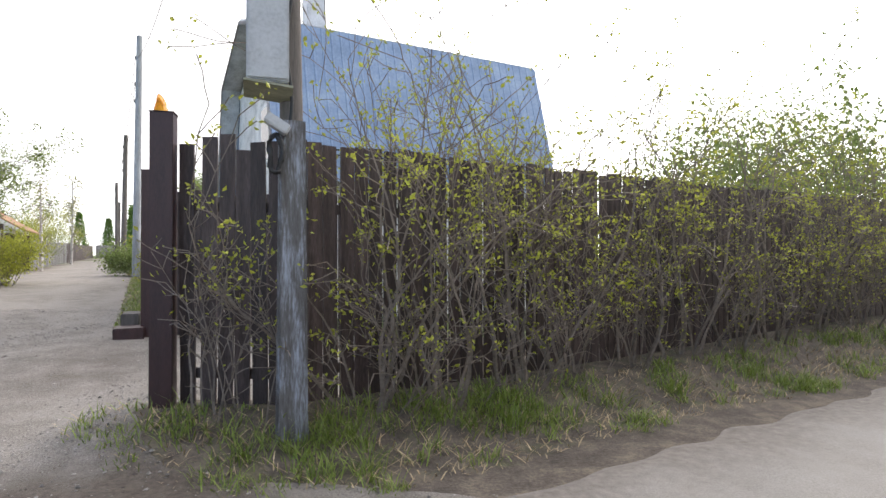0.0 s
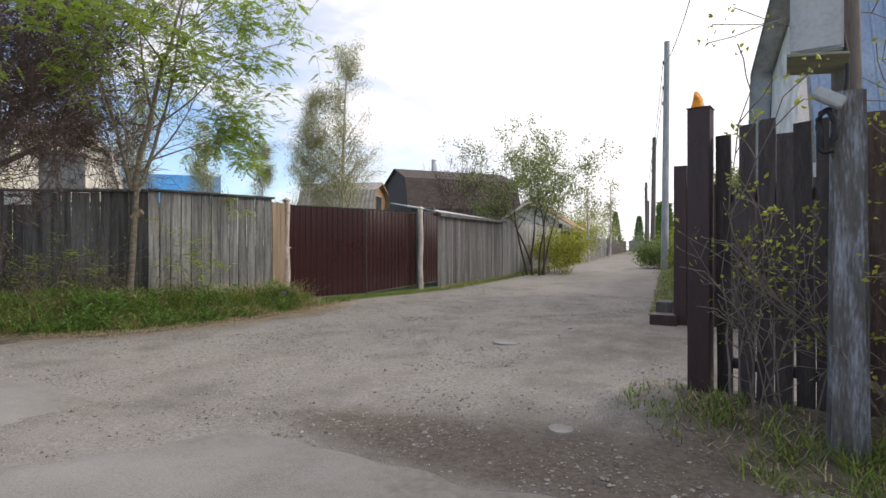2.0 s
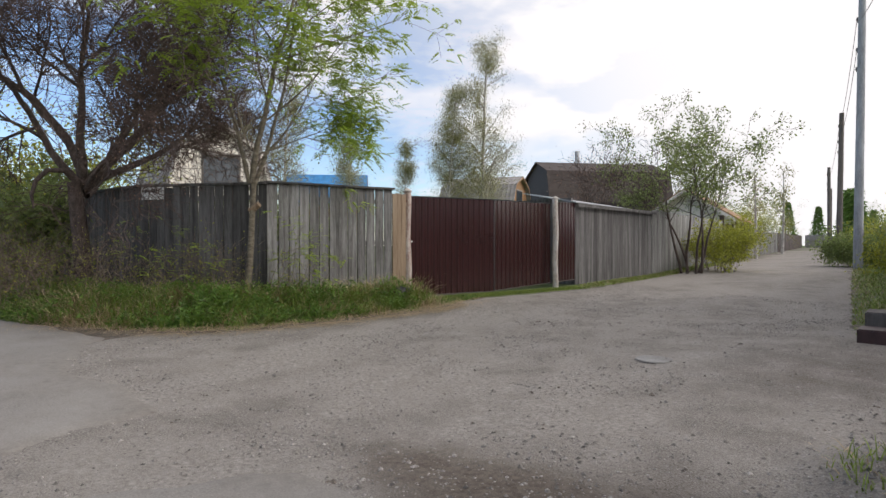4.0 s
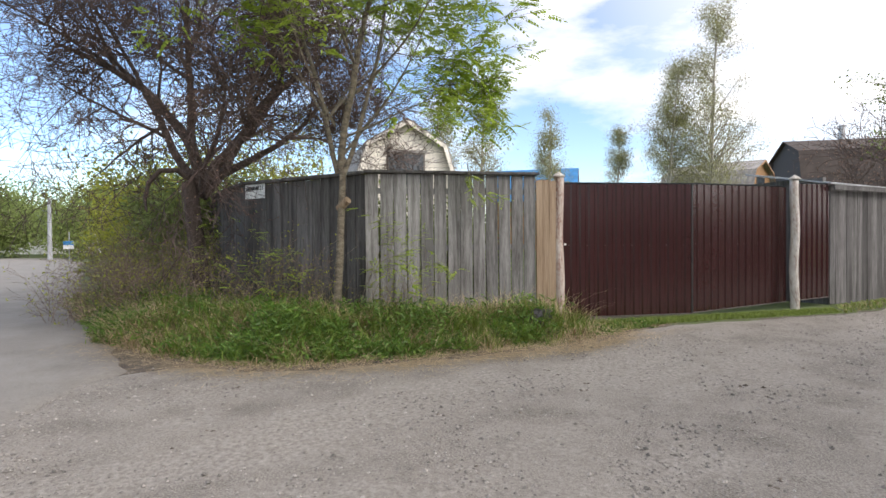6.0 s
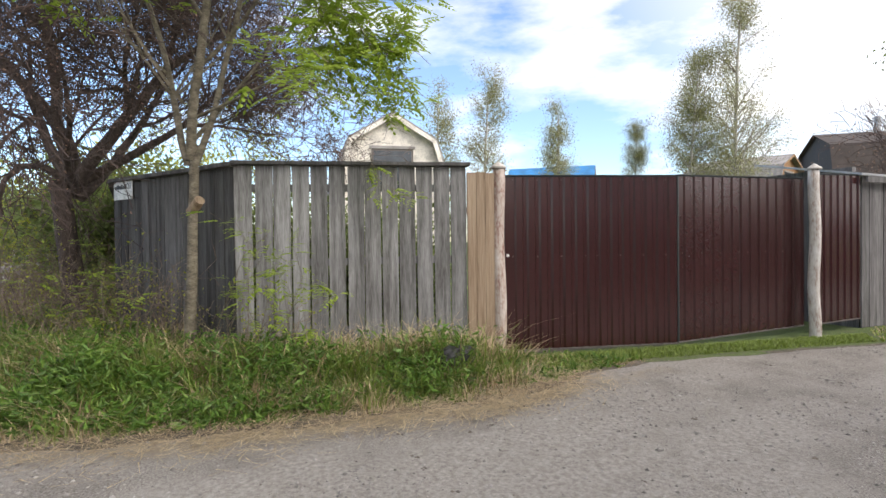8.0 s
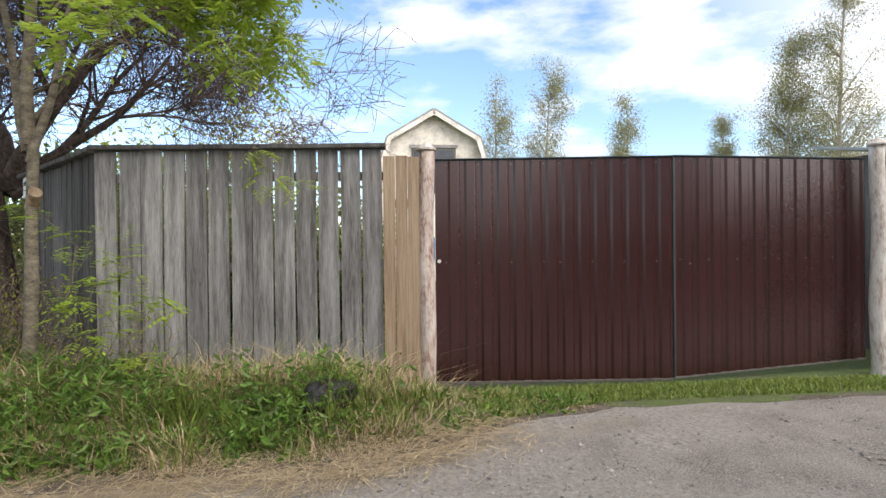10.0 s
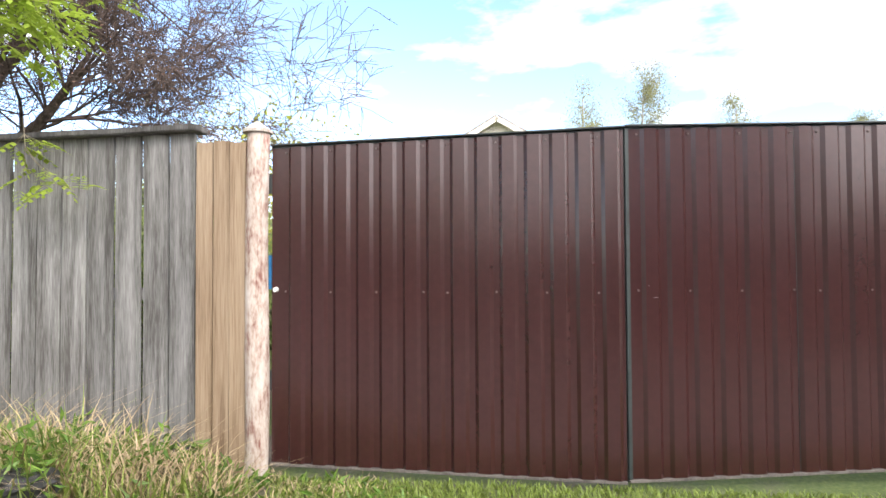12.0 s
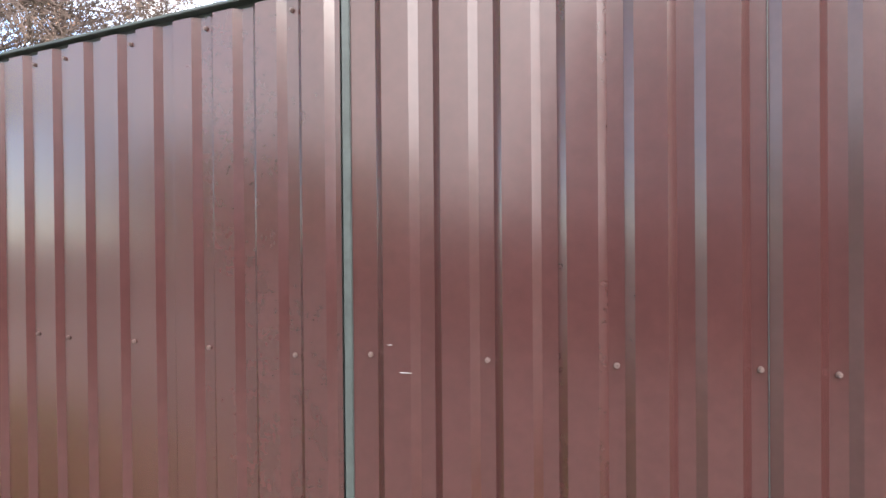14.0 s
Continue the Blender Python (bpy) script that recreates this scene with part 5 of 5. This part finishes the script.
OLD = dict(step=0.25, wiggle=0.17, lift=(0.0, 0.015, 0.015, 0.005, 0.0), tip=0.0043, split=0.03, orders=4, leaf=1, puff=0.02, bole=0.15, kids=(8, 9, 8, 5), bare=(0.3, 0.22, 0.15, 0.15), angle=(25, 72), ratio=0.58, thin=0.6)
old = tree("old_tree", -11.95, 2.08, level(-12, 2) - 0.1,
           [((0, 0, 0), (-0.02, 0.04, 1), 2.25, 0.175), ((0.0, 0.05, 2.1), (-0.25, -0.1, 1), 3.6, 0.11), ((0.02, 0.06, 2.15), (0.3, 0.4, 0.8), 3.6, 0.105), ((0, 0.06, 2.2), (0.1, 0.9, 0.5), 2.7, 0.08),
            ((-0.02, 0.05, 2.05), (-0.6, -0.4, 0.8), 3.6, 0.085), ((0, 0.05, 2.15), (0.45, -0.3, 0.9), 3.6, 0.09), ((0, 0.06, 2.0), (-0.5, 0.5, 0.8), 3.0, 0.08), ((0.05, 0.05, 2.1), (0.7, 0.1, 0.4), 2.6, 0.06)],
           OLD, BARK_DARK, TWIG_DARK, BUD, 9, "old spreading bare fruit tree with dark bark and red-brown buds", leaf_size=0.034, droop=0.0)
hook = [Vector((0.05, 0.0, 2.2)), Vector((0.2, -0.3, 2.42)), Vector((0.28, -0.55, 2.4)), Vector((0.3, -0.72, 2.2)), Vector((0.3, -0.78, 1.95)), Vector((0.3, -0.75, 1.72))]
V, F = tubes([(hook, [0.06, 0.05, 0.045, 0.038, 0.03, 0.014])], 8)
raw("dead_limb", V, F, BARK_DARK, old, "crooked dead limb hanging down", smooth=True)

BIRCH = dict(step=0.6, wiggle=0.08, lift=(0.02, 0.01, -0.13), tip=0.012, split=0.05, orders=2, leaf=60, puff=0.45, taper=0.62, straight=0.2, kids=(66, 9), bare=(0.12, 0.15), angle=(28, 55), ratio=0.225, thin=0.42)


def birch(x, y, top, r, seed, label, size=0.22):
    spec = BIRCH if top > 15 else dict(BIRCH, kids=(44, 8), leaf=44, puff=0.3) if top > 8 else dict(BIRCH, kids=(20, 6), leaf=5, puff=0.3)
    z = level(x, y) - 0.2
    return tree("birch_tree", x, y, z, [((0, 0, 0), (0.02, 0.02, 1), top - z, r)], spec, BARK_BIRCH, TWIG_BIRCH, LEAF_BIRCH, seed, label, leaf_size=size, droop=0.6, group="birches behind the fence")


birch(-45.7, 39.7, 22.0, 0.24, 1, "tall slender birch with thin spring foliage", 0.125)
birch(-48.0, 36.8, 17.0, 0.2, 2, "birch with thin spring foliage", 0.125)
birch(-50.5, 33.1, 11.2, 0.15, 3, "small birch with yellow-green foliage", 0.11)
birch(-37.1, 20.2, 9.2, 0.13, 4, "small birch with thin spring foliage", 0.09)
birch(-37.2, 15.2, 10.9, 0.14, 5, "narrow birch with sparse brownish foliage", 0.09)
birch(-37.3, 12.4, 10.2, 0.14, 6, "narrow birch with sparse yellowish foliage", 0.09)
birch(-16.8, 37.5, 5.6, 0.12, 7, "bare lopped tree down the lane", 0.14)
birch(-22.7, 54.5, 7.5, 0.14, 8, "young birch down the lane", 0.2)

LILAC = dict(step=0.25, wiggle=0.12, lift=(0.02, 0.0, 0.0), tip=0.005, split=0.03, orders=3, leaf=9, puff=0.11, kids=(8, 6, 4), bare=(0.42, 0.25, 0.2), angle=(22, 60), ratio=0.42, thin=0.6)
tree("bird_cherry_tree", -10.65, 20.1, level(-10.65, 20.1) - 0.1,
     [((0.3 * math.cos(a), 0.3 * math.sin(a), 0), (0.17 * math.cos(a), 0.17 * math.sin(a), 1), 4.1, 0.05) for a in (0.3, 1.4, 2.5, 3.6, 4.8, 5.7)],
     LILAC, BARK_DARK, BARK_DARK, LEAF_DULL, 12, "multi-stemmed bird cherry tree in young leaf by the lane", leaf_size=0.1)
tree("shrub", -13.6, 20.6, level(-13, 20), [((0.4 * math.cos(a), 0.4 * math.sin(a), 0), (0.45 * math.cos(a), 0.45 * math.sin(a), 1), 3.6, 0.035) for a in (0, 0.8, 1.6, 2.4, 3.2, 4, 4.8, 5.6)],
     dict(LILAC, leaf=2, puff=0.1, kids=(8, 6, 4), tip=0.006), BARK_DARK, TWIG_DARK, BUD, 13, "bare brown shrub behind the plank shed", "shrub", leaf_size=0.055)
BUSH = dict(step=0.2, wiggle=0.14, lift=(0.01, 0.0), tip=0.004, split=0.05, orders=2, leaf=14, puff=0.1, kids=(6, 4), bare=(0.2, 0.2), angle=(20, 60), ratio=0.5, thin=0.6)


def bush(x, y, h, n, spread, leaf, seed, label, size=0.08, spec=BUSH, twig=BARK_SHRUB, name="shrub", group=""):
    rng = random.Random(seed)
    st = []
    for _ in range(n):
        a, k = rng.uniform(0, 6.283), rng.uniform(0.2, 1)
        st.append(((spread * 0.35 * k * math.cos(a), spread * 0.35 * k * math.sin(a), 0), (spread * 0.5 * math.cos(a) * k / h, spread * 0.5 * math.sin(a) * k / h, 1), h * rng.uniform(0.6, 1.0), 0.012 + 0.004 * rng.random()))
    return tree(name, x, y, level(x, y) - 0.02, st, spec, twig, twig, leaf, seed, label, "shrub", group, leaf_size=size)


bush(-10.6, 21.9, 1.5, 12, 2.0, LEAF_YELLOW, 31, "yellow-green bush at the lane side", 0.1)
bush(-11.5, 23.3, 1.5, 12, 2.0, LEAF_YELLOW, 32, "yellow-green bush at the lane side", 0.1)
for k, (x, y, h) in enumerate([(-21.2, 42.5, 3.4), (-23.0, 47, 3.0), (-25.2, 52.5, 3.6), (-8.9, 29.7, 1.0), (-9.6, 38, 2.0), (-12.6, 46, 2.4), (-5.4, 23.5, 1.0), (-30, 66, 4), (-37, 82, 5), (-21, 78, 4)]):
    bush(x, y, h, 10, h * 1.2, LEAF_DULL if k % 2 else LEAF_YELLOW, 40 + k, "green bush along the lane", 0.12, dict(BUSH, puff=0.25, leaf=20))
for k, (x, y, h) in enumerate([(-2.7, 18.2, 2.0), (-3.4, 22.0, 2.6)]):
    tree("garden_tree", x, y, level(x, y), [((0.2 * math.cos(a), 0.2 * math.sin(a), 0), (0.28 * math.cos(a), 0.28 * math.sin(a), 1), h, 0.05) for a in (0.4, 2.4, 4.4)],
         dict(LILAC, leaf=12), BARK_DARK, BARK_DARK, LEAF_DULL, 170 + k, "leafy garden tree behind the brown board fence", leaf_size=0.12)
tree("garden_tree", -4.6, 26.0, level(-4.6, 26), [((0.2 * math.cos(a), 0.2 * math.sin(a), 0), (0.25 * math.cos(a), 0.25 * math.sin(a), 1), 2.8, 0.05) for a in (0.4, 2.4, 4.4)],
     dict(LILAC, leaf=12), BARK_DARK, BARK_DARK, LEAF_DULL, 16, "leafy garden tree behind the brown board fence", leaf_size=0.1)
# dark firs closing the lane


def fir(x, y, h, seed):
    rng = random.Random(seed)
    t = thing("fir_tree", x, y, level(x, y), 0, "dark green fir tree at the end of the lane", "tree", "firs at the lane end")
    V, F = tubes([([Vector((0, 0, 0)), Vector((0, 0, h))], [0.15, 0.02])], 6)
    raw("trunk", V, F, BARK_DARK, t)
    spots = []
    for _ in range(1500):
        z = h * (0.08 + 0.92 * rng.random() ** 1.2)
        r = (h - z) * 0.24 * rng.uniform(0.2, 1.0) + 0.05
        a = rng.uniform(0, 6.283)
        spots.append((Vector((r * math.cos(a), r * math.sin(a), z)), Vector((math.cos(a), math.sin(a), -0.5))))
    V, F = leaves(spots, 0.5, rng, 0.3, 0.35)
    raw("crown", V, F, WEED, t)


for k, (x, y, h) in enumerate([(-42, 112, 7), (-38, 115, 9), (-46, 110, 8), (-34, 112, 6), (-21.5, 66, 6.2), (-18.0, 57, 5.2), (-24.5, 74, 6.5)]):
    fir(x, y, h, k)

# shrubs before the brown fence
SHRUB = dict(step=0.16, wiggle=0.21, lift=(0.03, 0.03, 0.02), tip=0.0038, split=0.02, orders=2, leaf=7, tuft=0.75, puff=0.025, kids=(9, 3), bare=(0.3, 0.3), angle=(25, 60), ratio=0.36, thin=0.5)


def hedge_shrub(x, y, h, n, seed, label, leaf=LEAF_YELLOW, spec=SHRUB):
    rng = random.Random(seed)
    st = []
    for _ in range(n):
        a, k = rng.uniform(0, 6.283), rng.uniform(0.1, 1.0)
        st.append(((0.22 * k * math.cos(a), 0.22 * k * math.sin(a), 0), ((0.5 if h > 2 else 0.25) * k * math.cos(a), (0.4 if h > 2 else 0.2) * k * math.sin(a) - 0.05, 1), h * rng.uniform(0.45, 1.0), rng.uniform(0.01, 0.025) * (1.0 if h > 2 else 0.5)))
    for _ in range(n if h > 2 else 0):
        a = rng.uniform(0, 6.283)
        st.append(((0.35 * math.cos(a), 0.15 * math.sin(a), 0), (0.6 * math.cos(a), 0.4 * math.sin(a), 1), rng.uniform(0.5, 1.2), 0.006))
    return tree("shrub", x, y, level(x, y) - 0.03, st, spec, BARK_SHRUB, BARK_SHRUB, leaf, seed, label, "shrub", "shrubs along the brown fence", leaf_size=0.042, droop=-0.2, leaf_width=0.55, bare_to=1.3)


for k, (x, y, h, n) in enumerate([(0.3, 4.6, 1.3, 5), (0.6, 4.5, 1.2, 4), (1.45, 4.7, 3.0, 8), (2.05, 4.95, 3.1, 8), (2.8, 5.3, 2.9, 9), (3.5, 5.8, 2.9, 8), (4.3, 6.2, 3.1, 7), (5.2, 6.6, 3.0, 8),
                                  (6.1, 6.95, 3.0, 7), (7.0, 7.3, 3.1, 8), (8.0, 7.75, 3.1, 8), (9.2, 8.2, 3.3, 12), (10.5, 8.8, 3.2, 12), (12.0, 9.4, 3.2, 12)]):
    if k < 2:
        hedge_shrub(x, y, h, n, 60 + k, "thin twiggy shrub with few yellow-green leaves", spec=dict(SHRUB, leaf=2, kids=(5, 3)))
    else:
        hedge_shrub(x, y, h, n, 60 + k, "leggy shrub with young yellow-green leaf tufts")
for k, (x, y, h) in enumerate([(12.5, 14.5, 3.6), (14.5, 14.5, 3.8), (17, 16, 4.2), (10.8, 15.5, 3.0)]):
    bush(x, y, h, 14, h * 1.3, LEAF_DULL, 80 + k, "dense green tree behind the brown fence", 0.14, dict(BUSH, puff=0.25, leaf=30), name="garden_bush")
# young rowan shoots and dry brush before the grey fence
def rowan_shoot(x, y, z, stems, seed, label, leaf=4):
    spec = dict(step=0.12, wiggle=0.12, lift=(0.02, 0.0), tip=0.002, split=0.05, orders=1, leaf=leaf, puff=0.01, kids=(6,), bare=(0.3,), angle=(30, 65), ratio=0.35, thin=0.6)
    return tree("rowan_shoot", x, y, z, stems, spec, BARK_ROWAN, BARK_ROWAN, LEAF_ROWAN, seed, label, "shrub", "rowan shoots", leaf_size=0.16, pinnate=True)


for k, (x, y, h) in enumerate([(-8.6, 4.75, 1.25), (-8.6, 5.1, 0.95), (-8.8, 4.4, 1.3), (-9.4, 3.3, 1.1), (-9.9, 2.6, 1.1)]):
    rowan_shoot(x, y, level(x, y) - 0.02, [((0, 0, 0), (0.1, 0.15, 1), h, 0.008), ((0.03, 0.02, 0), (0.2, 0.5, 1), h * 0.8, 0.007)], 90 + k, "young rowan shoot with fresh feathery leaves")
rowan_shoot(-9.08, 6.0, 2.22, [((0, 0, 0.1), (0.15, 0.1, -1), 0.35, 0.006), ((0, 0.02, -0.1), (0.1, 0.6, -0.7), 0.42, 0.005)], 97, "drooping rowan sprig with feathery leaves over the grey planks", 2)
BRUSH = dict(step=0.16, wiggle=0.16, lift=(0.0, -0.02, -0.03), tip=0.002, split=0.05, orders=2, leaf=1, puff=0.05, kids=(6, 3), bare=(0.15, 0.2), angle=(25, 75), ratio=0.5, thin=0.7)
for k, (x, y, h, n) in enumerate([(-11.3, 1.6, 1.1, 22), (-12.3, 1.0, 1.3, 24), (-13.4, 0.7, 1.2, 24), (-14.8, 0.3, 1.2, 22), (-16.5, -0.3, 1.2, 20), (-10.3, 2.3, 1.1, 20), (-9.6, 3.3, 0.9, 14), (-9.0, 4.9, 0.7, 10), (-9.75, 3.8, 0.9, 16), (-10.4, 3.1, 0.9, 14), (-10.9, 1.0, 0.9, 18), (-12.0, 0.3, 0.9, 18), (-18.5, -0.9, 1.3, 18)]):
    rng = random.Random(200 + k)
    st = []
    for _ in range(n):
        a = rng.uniform(0, 6.283)
        st.append(((0.55 * rng.uniform(-1, 1), 0.45 * rng.uniform(-1, 1), 0), (0.5 * math.cos(a), 0.5 * math.sin(a), 1), h * rng.uniform(0.5, 1.1), 0.0065))
    tree("brush", x, y, level(x, y) - 0.02, st, BRUSH, DEAD_STEM, DEAD_STEM, LEAF_YELLOW, 200 + k, "tangled dry brown bramble and raspberry canes", "shrub", "dry brush at the corner", leaf_size=0.04)


def plastic_bag(x, y):
    bm = bmesh.new()
    bmesh.ops.create_icosphere(bm, subdivisions=4, radius=0.16)
    for v in bm.verts:
        n = noise.noise(v.co * 9) * 0.25 + noise.noise(v.co * 21) * 0.12
        v.co = Vector((v.co.x * 0.8, v.co.y * 1.25, v.co.z * 0.75)) * (1 + n)
    ob = part("plastic_bag", bm, BLACK_RUBBER)
    ob.matrix_basis = pose(x, y, level(x, y) + 0.14, 10, 0, 20)
    tagged(ob, "crumpled black plastic bag half buried in the verge", "bag")


plastic_bag(-8.28, 6.72)
# greener bushes down the street
for k, (x, y, h) in enumerate([(-17, 0.5, 2.3), (-19.2, 1.8, 4.0), (-20, -0.3, 2.2), (-14.6, 1.4, 2.0), (-22.6, -0.9, 2.7), (-26.5, -2.0, 2.8), (-31.5, -3.5, 2.9), (-37.5, -5.0, 3.2), (-46, -7.4, 3.6)]):
    bush(x, y, h, 12, h * 0.6, LEAF_DULL if k in (3, 5) else LEAF_YELLOW, 300 + k, "yellow-green roadside willow bush", 0.13, dict(BUSH, puff=0.22, leaf=22))
for k, (x, y, h) in enumerate([(-60, -24, 4), (-66, -20, 5), (-58, -12.5, 4), (-72, -30, 6), (-80, -22, 7), (-95, -40, 8), (-90, -20, 8), (-110, -45, 9)]):
    bush(x, y, h, 12, h * 1.5, LEAF_DULL, 320 + k, "green bush far along the street", 0.35, dict(BUSH, puff=0.5, leaf=24))
board_wall("fence", (-62, -24.5), (-52, -21.8), 1.5, GREY_WOOD, "grey fence across the street bend", 0.4)
utility_pole(-53.3, -15.2, 4.9, 0.16, (0, 0), "pale pole at the street bend")
ls = thing("road_sign", -41.6, -9.9, level(-41, -9), 70, "small blue and white road sign on a post", "sign")
bm = bmesh.new()
cyl(bm, 0, 0, -0.2, 2.0, 0.03, 0.03, 10)
part("post", bm, POLE_GREY, ls)
part("plate", boxed(-0.35, 0.35, -0.06, -0.035, 0.95, 1.45, 0.004), WHITE_PLASTIC, ls)
part("header", boxed(-0.35, 0.35, -0.07, -0.062, 1.2, 1.44, 0.003), BRIGHT_BLUE, ls, "blue upper field")


# unseen garden trees across the street, added to dull the gate's sky reflection
for k, (x, y, h) in enumerate([(11.0, -5.5, 7.0), (15.5, -3.0, 7.5), (20.5, -1.0, 8.0), (7.0, -8.0, 7.0), (26.0, 1.0, 8.0)]):
    tree("garden_tree", x, y, level(x, y), [((0.3 * math.cos(a), 0.3 * math.sin(a), 0), (0.35 * math.cos(a), 0.35 * math.sin(a), 1), h * 0.62, 0.09) for a in (0.4, 1.9, 3.3, 4.9)],
         dict(LILAC, leaf=10, puff=0.3, step=0.5, bare=(0.15, 0.15, 0.2)), BARK_DARK, BARK_DARK, LEAF_DULL, 400 + k, "leafy garden tree, unseen, added across the street for the gate's reflection", leaf_size=0.3)
# low growth added behind the grey planks, to keep the gaps between them dark
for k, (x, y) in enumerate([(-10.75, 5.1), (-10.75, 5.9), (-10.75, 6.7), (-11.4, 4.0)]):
    bush(x, y, 1.35, 16, 0.7, LEAF_DULL, 420 + k, "dense low bush added behind the grey plank fence to darken its gaps", 0.1)


# ---- fence boards, laid one by one ----
for f, meshes, L, pitch, foot, slope, seed, top_jitter, gap_jitter, tilt in PLANKS:
    rng = random.Random(seed)
    n = max(1, int(round(L / pitch)))
    for i in range(n):
        ob = new("plank", rng.choice(meshes))
        ob.parent = f
        x = (i + 0.5) * L / n + rng.uniform(-gap_jitter, gap_jitter)
        ob.matrix_basis = pose(x, rng.uniform(-0.003, 0.003), foot + slope * x + rng.uniform(-top_jitter, top_jitter), 0, rng.uniform(-tilt, tilt) * 0.5, 0)
        ob.scale = ((L / n) / pitch, 1, 1)
